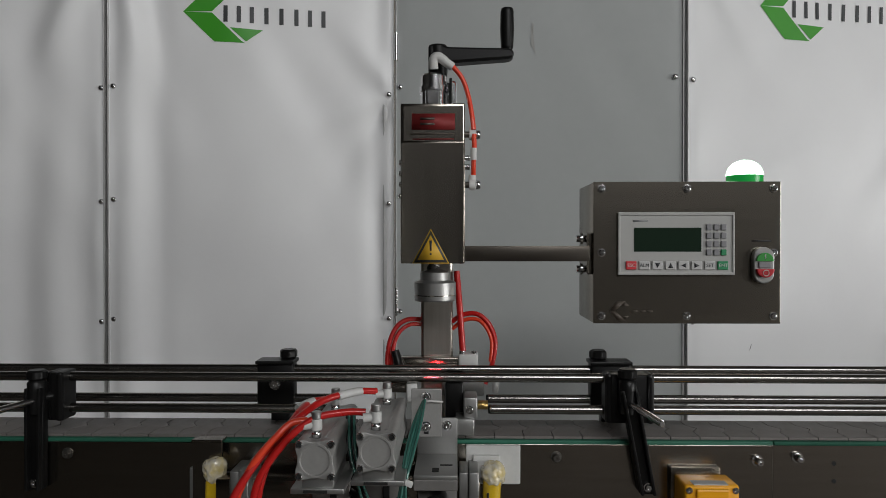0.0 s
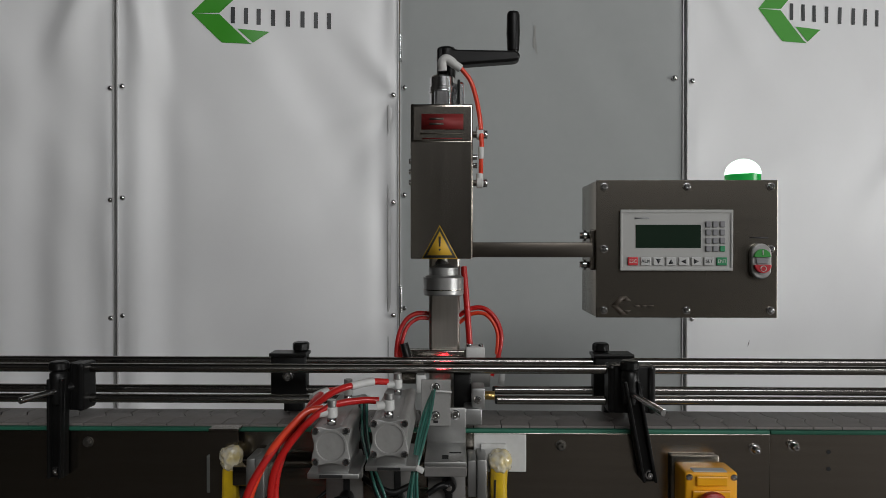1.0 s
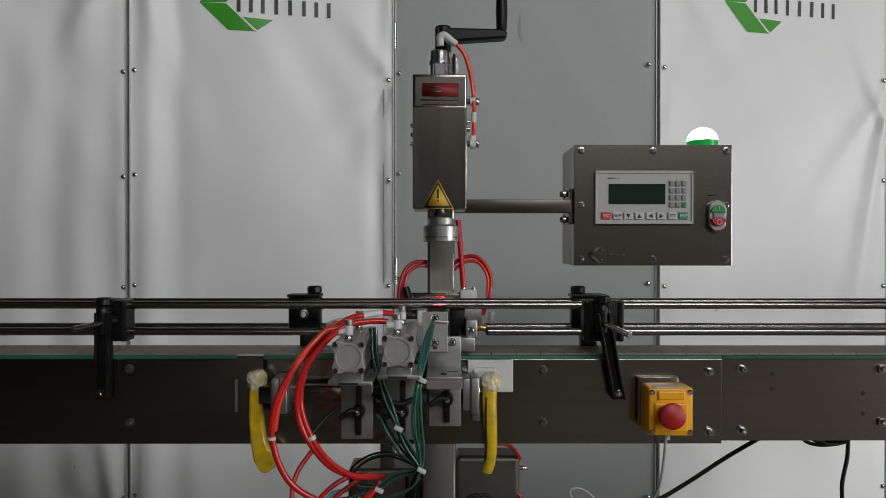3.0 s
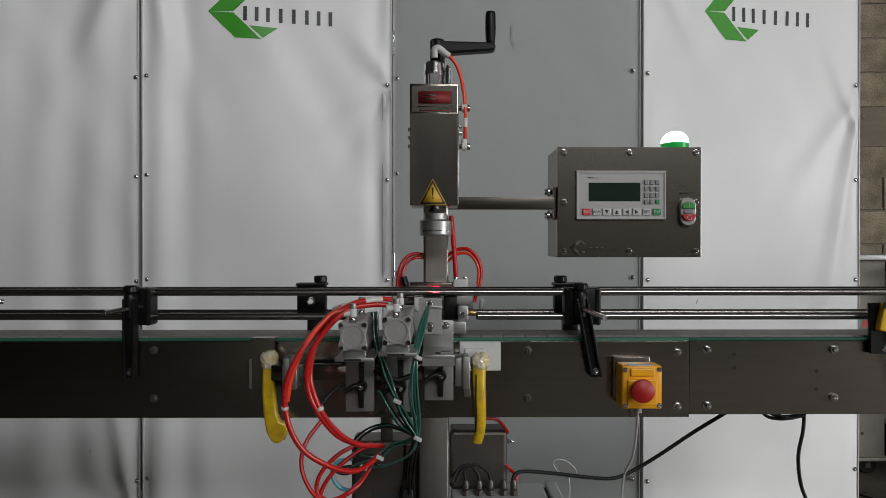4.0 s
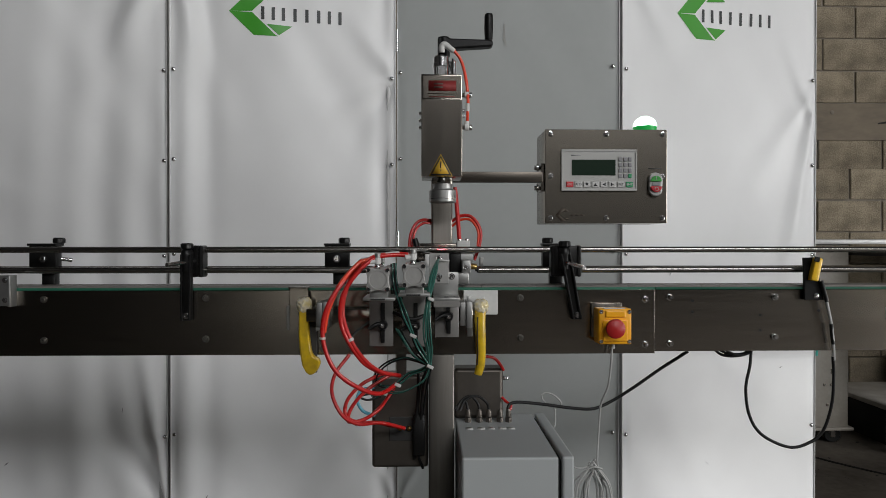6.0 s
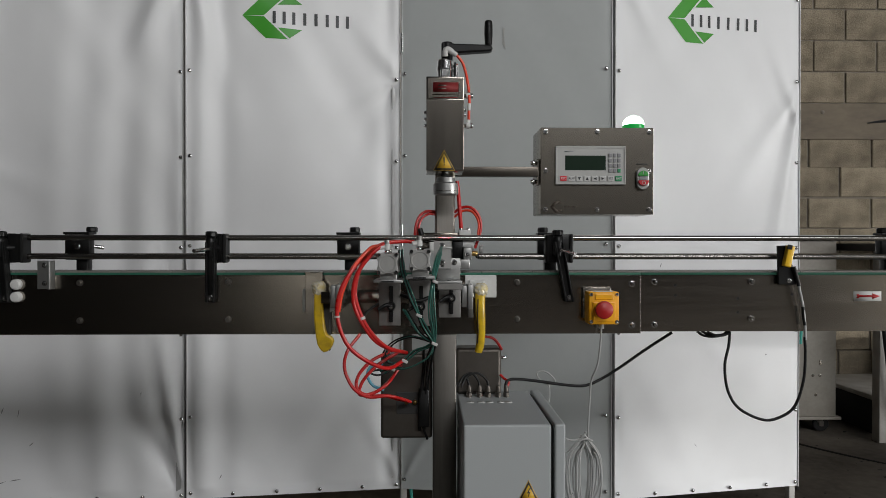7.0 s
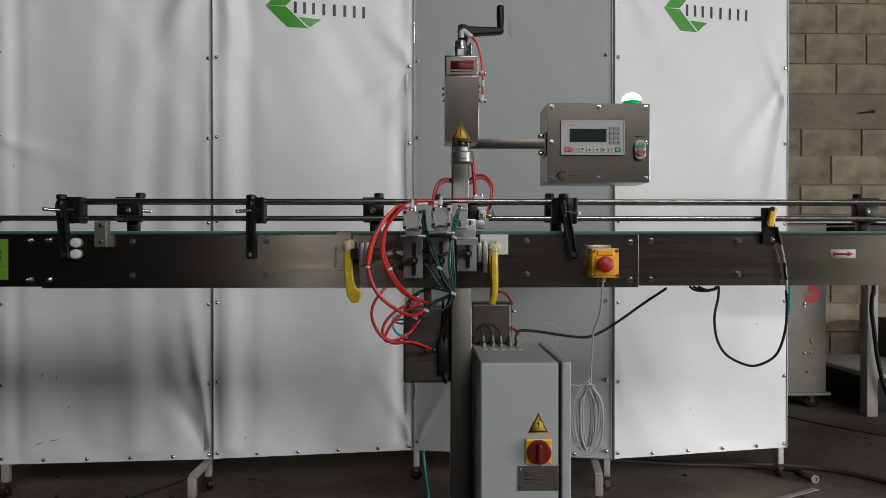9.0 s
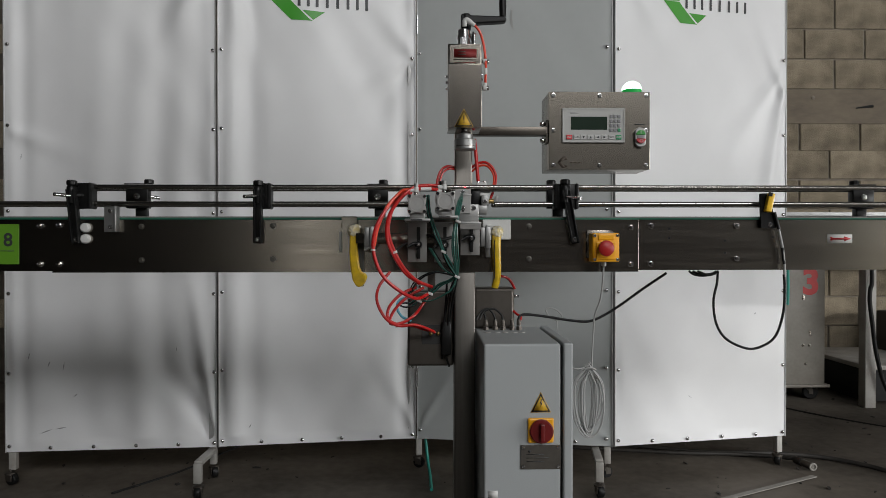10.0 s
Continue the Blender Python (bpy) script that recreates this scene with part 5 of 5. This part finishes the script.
# leads from the glands
for a, b, c in ((0.026, 0.006, 0.72), (0.050, 0.012, 0.728), (0.070, 0.02, 0.728)):
    cable([(a, 0.92, 0.698), (a - 0.004, 0.92, 0.712), ((a + b) / 2, 0.915, c), (b, 0.912, c - 0.008), (b - 0.012, 0.905, 0.70)], 0.0028, RUBBER, "black cable from a gland on the cabinet")
hose_thing([(0.100, 0.94, 0.72), (0.108, 0.935, 0.712), (0.118, 0.925, 0.705), (0.114, 0.92, 0.694)], 0.003, RED_HOSE, "short red hose to a gland")
cable([(0.109, 0.920, 0.693), (0.116, 0.925, 0.708), (0.137, 0.930, 0.711), (0.196, 0.940, 0.703), (0.253, 0.950, 0.693), (0.303, 0.955, 0.690), (0.346, 0.960, 0.706), (0.393, 0.955, 0.737), (0.445, 0.945, 0.777), (0.502, 0.930, 0.819)], 0.0035, RUBBER, "black power cable rising to the conveyor")
cable([(0.625, 0.900, 0.824), (0.620, 0.895, 0.793), (0.609, 0.890, 0.747), (0.614, 0.885, 0.692), (0.638, 0.880, 0.652), (0.687, 0.870, 0.629), (0.724, 0.865, 0.636), (0.756, 0.862, 0.662), (0.774, 0.860, 0.719), (0.778, 0.860, 0.778), (0.775, 0.858, 0.818)], 0.0032, RUBBER, "black sensor cable hanging in a loop")
cw = cable([(0.777, 0.858, 0.811), (0.775, 0.857, 0.844), (0.770, 0.856, 0.884), (0.760, 0.855, 0.929), (0.747, 0.853, 0.975)], 0.0032, GREY_CABLE, "grey sensor lead with black shrink sleeves")
part("shrink_sleeve", sweep([(0.775, 0.857, 0.844), (0.772, 0.857, 0.864), (0.770, 0.856, 0.886)], 0.0036), RUBBER, cw)
part("shrink_sleeve", sweep([(0.760, 0.855, 0.932), (0.754, 0.854, 0.952), (0.747, 0.853, 0.975)], 0.004), RUBBER, cw)
for k in range(3):
    cable([(0.549, 0.900, 0.825), (0.563, 0.900, 0.816), (0.586, 0.900, 0.813), (0.613, 0.900, 0.817), (0.625, 0.900, 0.825)] if k == 0 else [(0.563, 0.910, 0.824), (0.583, 0.910, 0.816), (0.611, 0.910, 0.816), (0.624, 0.910, 0.824)] if k == 1 else [(0.568, 0.890, 0.825), (0.591, 0.890, 0.817), (0.619, 0.890, 0.822)], 0.003, RUBBER, "black cable bundle tucked under the conveyor")
cable([(0.313, 0.845, 0.844), (0.313, 0.850, 0.813), (0.312, 0.870, 0.758), (0.305, 0.900, 0.713), (0.306, 0.920, 0.662), (0.305, 0.930, 0.594), (0.307, 0.935, 0.563)], 0.0022, GREY_CABLE, "grey lead hanging from the emergency stop")
# coil of grey cable
coil = thing("cable_coil", [(0.298, 0.940, 0.384)][0], "coil of thin grey cable hanging under the conveyor", "cable coil")
rng = random.Random(4)
c0 = Vector([(0.298, 0.940, 0.484)][0])
for k in range(13):
    wx, wz, ph = 0.031 + rng.uniform(-0.018, 0.013), 0.092 + rng.uniform(-0.014, 0.008), rng.uniform(-0.6, 0.6)
    pts = []
    for j in range(13):
        a = math.pi / 2 + 2 * math.pi * j / 12
        squeeze = 0.25 + 0.75 * min(1.0, (1 - math.sin(a)) * 2.2)
        pts.append(c0 + Vector((wx * math.cos(a + ph * 0.3) * squeeze + 0.004 * math.sin(3 * k) + rng.uniform(-0.001, 0.001), 0.0022 * k - 0.012, wz * math.sin(a))))
    part("loop", sweep(pts, 0.0019, 8, 5), GREY_CABLE, coil)
part("tie", sweep([c0 + Vector((-0.02, -0.01, 0.080)), c0 + Vector((0, -0.016, 0.088)), c0 + Vector((0.018, -0.01, 0.082))], 0.0022), GREY_CABLE, coil)
cable([c0 + Vector((-0.012, -0.01, 0.086)), c0 + Vector((-0.045, -0.01, 0.088)), (0.205, 0.95, 0.618)] + [(0.217, 0.95, 0.655), (0.218, 0.95, 0.678), (0.216, 0.95, 0.692), (0.206, 0.95, 0.697), (0.193, 0.95, 0.708), (0.188, 0.95, 0.72), (0.197, 0.95, 0.726), (0.213, 0.95, 0.722), (0.228, 0.95, 0.709), (0.23, 0.95, 0.699), (0.222, 0.95, 0.694), (0.21, 0.95, 0.697), (0.192, 0.95, 0.701)], 0.0018, GREY_CABLE, "thin grey lead looped above the cabinet door")

# ---- emergency stop, signs and sensors on the conveyor ----
es = thing("emergency_stop", (0.306, 0.84, 0.855), "yellow emergency stop box with a red mushroom button", "switch box")
part("back_plate", box(0.275, 0.860, 0.860, 0.338, 0.8665, 0.930, 0.001), STEEL, es)
part("housing", box(0.279, 0.818, 0.851, 0.345, 0.860, 0.922, 0.003), ORANGE_YELLOW, es)
part("raised_panel", box(0.287, 0.8145, 0.857, 0.336, 0.819, 0.900, 0.002), ORANGE_YELLOW, es)
part("raised_panel", box(0.292, 0.8145, 0.905, 0.332, 0.819, 0.918, 0.002), ORANGE_YELLOW, es)
part("label_plate", box(0.290, 0.8195, 0.9215, 0.332, 0.834, 0.9227, 0.0003), STICKER, es, "worn white label")
for x in (0.284, 0.340):
    for z in (0.857, 0.916):
        part("screw", bolt(x, 0.818, z, 0.003, 0.002), CHROME, es)
part("mushroom", lathe([(0.011, 0), (0.011, 0.008), (0.0185, 0.010), (0.0195, 0.014), (0.0185, 0.019), (0.013, 0.0225), (0.0005, 0.024)], (0.3075, 0.8145, 0.8845), "-Y", 32), RED_PLASTIC, es, "red mushroom button")
part("cable_gland", rod((0.312, 0.84, 0.852), (0.312, 0.84, 0.840), 0.006, seg=12), GREY_CABLE, es)
ar = thing("arrow_sign", (0.925, 0.869, 0.897), "white sticker with a red direction arrow", "sign")
part("sticker", box(0.893, 0.8692, 0.897, 0.957, 0.870, 0.919, 0), STICKER, ar)
part("arrow", prism([(0.899, 0.9045), (0.9015, 0.908), (0.899, 0.9115), (0.904, 0.913), (0.906, 0.9105), (0.936, 0.9105), (0.936, 0.9145), (0.954, 0.908), (0.936, 0.9015), (0.936, 0.9055), (0.906, 0.9055), (0.904, 0.903)], 0.8686, 0.8692), PRINT_RED, ar, "red arrow")
gs = thing("number_sign", (-1.18, 0.87, 0.847), "lime green sign with a black figure", "sign")
part("card", box(-1.215, 0.8685, 0.846, -1.135, 0.8705, 0.945, 0.0004), LIME, gs)
lettering("writing", "8", 0.045, -1.160, 0.8682, 0.905, PRINT_DARK, gs, "", 0.001)
part("underline", box(-1.20, 0.8680, 0.878, -1.146, 0.8685, 0.880, 0), PRINT_DARK, gs)
lb = thing("limit_bracket", (-0.904, 0.86, 0.926), "small aluminium bracket bolted to the conveyor side", "bracket")
part("plate", box(-0.924, 0.864, 0.926, -0.892, 0.868, 0.988, 0.0008), ALU, lb)
part("flange", box(-0.892, 0.845, 0.926, -0.887, 0.868, 0.988, 0.0008), ALU, lb)
for z in (0.938, 0.978):
    part("bolt", bolt(-0.908, 0.864, z, 0.004, 0.004), CHROME, lb)
for z in (0.936, 0.9085):
    solid("white_roller", lathe([(0.0115, 0), (0.0115, 0.009), (0.009, 0.012), (0.002, 0.013)], (-0.969, 0.868, z), "-Y", 24), WHITE_PLASTIC, (-0.969, 0.868, z), "white plastic button roller on the conveyor side", "roller", "rollers")
so = thing("photo_sensor", (0.76, 0.85, 0.93), "yellow photoelectric sensor on a black bracket", "sensor")
part("bracket", prism([(0.713, 0.862, 1.022), (0.738, 0.862, 1.023), (0.758, 0.862, 0.935), (0.716, 0.862, 0.935)] and [(a[0], a[2]) for a in [(0.713, 0.862, 1.022), (0.738, 0.862, 1.023), (0.756, 0.862, 0.935), (0.716, 0.862, 0.935)]], 0.858, 0.864, 0.0008), BLACK, so)
e0, e1 = [(0.733, 0.845, 1.022), (0.745, 0.850, 0.975)]
part("sensor_body", box(e0[0] - 0.008, 0.842, (e0[2] + e1[2]) / 2 - 0.024, e0[0] + 0.008, 0.858, (e0[2] + e1[2]) / 2 + 0.024, 0.003, turn=pose(0, 0, 0, 0, 12, 0)), YELLOW, so, "yellow plastic sensor body")
part("sensor_cap", box(e0[0] - 0.007, 0.840, e0[2] - 0.008, e0[0] + 0.004, 0.8425, e0[2] + 0.002, 0.001, turn=pose(0, 0, 0, 0, 12, 0)), BLACK, so)
part("bolt", bolt(e1[0] - 0.006, 0.858, 0.944, 0.004, 0.003), CHROME, so)

# ---- machine and table by the block wall ----
mc = thing("grey_machine", (1.95, 3.1, 0.0), "pale stained machine cabinet on casters with a red figure", "machine")
part("body", box(1.62, 2.95, 0.085, 2.147, 3.35, 1.05, 0.006), MACHINE, mc)
part("base_rail", box(1.60, 2.93, 0.078, 2.165, 3.37, 0.095, 0.003), MACHINE, mc)
part("worktop", box(1.60, 2.92, 1.05, 2.9, 3.42, 1.075, 0.003), FRAME, mc)
lettering("writing", "3", 0.20, 2.063, 2.9485, 0.672, PRINT_RED, mc, "red painted figure", 0.008)
for x, z in ((2.02, 0.594), (2.02, 0.58), (2.06, 0.391), (2.06, 0.377), (2.019, 0.315), (2.056, 0.315), (2.035, 0.209)):
    part("bolt", bolt(x, 2.95, z, 0.006, 0.005), STEEL, mc)
for x in (1.70, 2.09):
    caster((x, 3.0, 0), mc, 80, 0.042)
tbl = thing("work_table", (2.7, 3.1, 0.0), "white steel work table against the block wall", "table")
part("tabletop", box(2.22, 2.74, 0.99, 3.9, 3.5, 1.03, 0.004), SHADE, tbl)
for x, y in ((2.259, 2.765), (3.6, 2.765), (2.259, 3.42), (3.6, 3.42)):
    part("leg", box(x, y, 0.0, x + 0.06, y + 0.06, 0.99, 0.003), WHITE_PAINT, tbl, "chipped white steel leg")
part("shelf", box(2.285, 2.80, 0.20, 3.7, 3.45, 0.225, 0.003), WHITE_PAINT, tbl)
part("apron", box(2.319, 2.785, 0.86, 3.6, 2.81, 0.99, 0.003), SHADE, tbl)
# dark sheets that stand in for the shade below the shelf
part("shade_side", box(2.29, 2.826, 0.02, 2.31, 3.42, 0.20, 0.003), DARK, tbl, "added dark sheet for the shade under the shelf")
part("shade_front", box(2.32, 2.83, 0.02, 3.6, 2.85, 0.20, 0.003), DARK, tbl, "added dark sheet for the shade under the shelf")
# added box, dark in place of the shade around the table
solid("shade_filler_box", box(2.75, 3.05, 0.225, 3.3, 3.4, 0.47, 0.006), SHADE, (3.0, 3.2, 0.225), "dark box added on the table shelf for the shade there", "box")
cable([(2.27, 2.75, 0.97), (2.27, 2.73, 0.708), (2.26, 2.73, 0.648), (2.258, 2.73, 0.577), (2.271, 2.73, 0.477), (2.287, 2.73, 0.346), (2.308, 2.73, 0.245), (2.336, 2.73, 0.149), (2.396, 2.72, 0.014)], 0.011, RUBBER, "thick black cable hanging by the table")
cable([(1.312, 1.872, 0.93), (1.345, 1.89, 0.90), (1.354, 1.90, 0.80), (1.356, 1.90, 0.72), (1.354, 1.90, 0.645)], 0.007, TEAL, "short teal hose behind the screen")

# ---- on the floor ----
cable([(0.45, 2.25, 0.010), (0.75, 2.12, 0.010), (1.04, 2.00, 0.010), (1.24, 1.985, 0.010), (1.39, 1.965, 0.010), (1.54, 1.90, 0.010), (1.66, 1.76, 0.010), (1.70, 1.58, 0.010), (1.66, 1.40, 0.010)], 0.0095, DUSTY, "thick dusty black cable lying on the floor")
cable([(0.45, 2.10, 0.008), (0.75, 2.04, 0.008), (0.95, 2.00, 0.008), (1.16, 1.975, 0.009), (1.30, 1.93, 0.012), (1.375, 1.872, 0.02)], 0.008, DUSTY, "dusty black power lead lying on the floor")
pg = thing("power_plug", (1.39, 1.82, 0.0), "grey industrial plug lying on the floor", "plug")
part("shell", rod((1.372, 1.875, 0.016), (1.382, 1.835, 0.016), 0.014, 0.016, seg=20, bevel=0.003), DUSTY, pg)
part("collar", rod((1.382, 1.835, 0.016), (1.394, 1.785, 0.016), 0.0145, 0.015, seg=20, bevel=0.003), STEEL_DARK, pg, "worn grey collar")
part("rim", lathe([(0.008, 0), (0.0155, 0), (0.016, 0.007), (0.014, 0.009), (0.010, 0.009), (0.008, 0.003)], (1.395, 1.788, 0.016), "-Y", 20), STRAP, pg)
solid("flat_strap", box(-0.011, -0.27, 0.001, 0.011, 0.27, 0.004, 0.0008, turn=pose(0, 0, 0, 0, 0, -64)), STRAP, (0, 0, 0), "flat grey strap lying on the floor", "strap").location = (1.12, 1.60, 0.0)
rngd = random.Random(23)
db = bmesh.new()
for k in range(260):
    x, y = (rngd.uniform(0.7, 2.9), rngd.uniform(1.45, 3.3)) if k < 210 else (rngd.uniform(-1.6, 0.0), rngd.uniform(1.5, 2.6))
    r = 0.0018 + 0.0075 * rngd.random() ** 3
    m = Matrix.Translation((x, y, r * 0.3)) @ pose(0, 0, 0, rngd.uniform(0, 30), 0, rngd.uniform(0, 360)) @ Matrix.Diagonal((r * rngd.uniform(1, 2.6), r, r * 0.5, 1))
    bmesh.ops.create_icosphere(db, subdivisions=1, radius=1.0, matrix=m)
solid("floor_debris", db, DUSTY, (0, 0, 0), "dark crumbs and chips scattered on the concrete floor", "debris", kind="stuff")
cable([(-0.135, 1.88, 0.18), (-0.130, 1.87, 0.10), (-0.122, 1.84, 0.03), (-0.115, 1.76, 0.008), (-0.11, 1.6, 0.008)], 0.006, TEAL, "teal hose hanging behind the screen leg")
for k, pts in enumerate(([(1.75, 2.9, 0), (2.0, 2.55, 0), (2.4, 2.1, 0), (2.9, 1.6, 0)], [(-1.25, 1.62, 0), (-1.1, 1.85, 0), (-1.0, 2.1, 0), (-0.85, 2.4, 0)])):
    structure("trim", sweep([(p[0] + 0.01 * math.sin(7 * p[1]), p[1], -0.0015) for p in pts], 0.005, 6, 10), DARK, "dark crack line in the concrete floor", "floor crack")

# ---- block wall ----
block_mesh = None
rngb = random.Random(11)
rows = [(1.32 - 0.195 * k, 0.185) for k in range(1, 7)] + [(1.325, 0.185), (1.510, 0.180)] + [(1.925 + 0.2 * k, 0.19) for k in range(7)]
bm0 = box(0.005, 0, 0, 0.402, 0.03, 0.19, 0.004, segments=1)
for v in bm0.verts:
    v.co += Vector((0.003 * noise.noise(v.co * 31), 0.002 * noise.noise(v.co * 53), 0.002 * noise.noise(v.co * 47)))
block_mesh = finish("block", bm0, BLOCK, (0, 0, 0))
for k, (z, h) in enumerate(rows):
    off = 0.205 if k in (6, 8, 10, 12, 1, 3, 5) else 0.0
    for j in range(17):
        x = -2.95 + 0.41 * j + off + (0.016 if z > 1.9 else -0.015)
        o = new("block", block_mesh)
        o.parent = wall_back
        o.location = (x + rngb.uniform(-0.002, 0.002), 3.600 + rngb.uniform(-0.002, 0.002), z + 0.005)
        o.scale = (1, 1, (h + 0.003) / 0.19)
wb2 = box(-3.2, 3.592, 1.694, 4.4, 3.61, 1.922, 0.004)
part("ring_beam", wb2, BEAM, wall_back, "cast concrete ring beam")
gouge = sweep([(2.739, 3.592, 1.799), (2.799, 3.590, 1.807), (2.854, 3.592, 1.813)], (0.004, 0.010), 8, 5)
part("gouge", gouge, DARK, wall_back, "dark gouge in the beam")
part("chip", lathe([(0.014, 0), (0.012, 0.004), (0.004, 0.007)], (2.449, 3.592, 1.868), "-Y", 9), MORTAR, wall_back, "pale mortar chip")
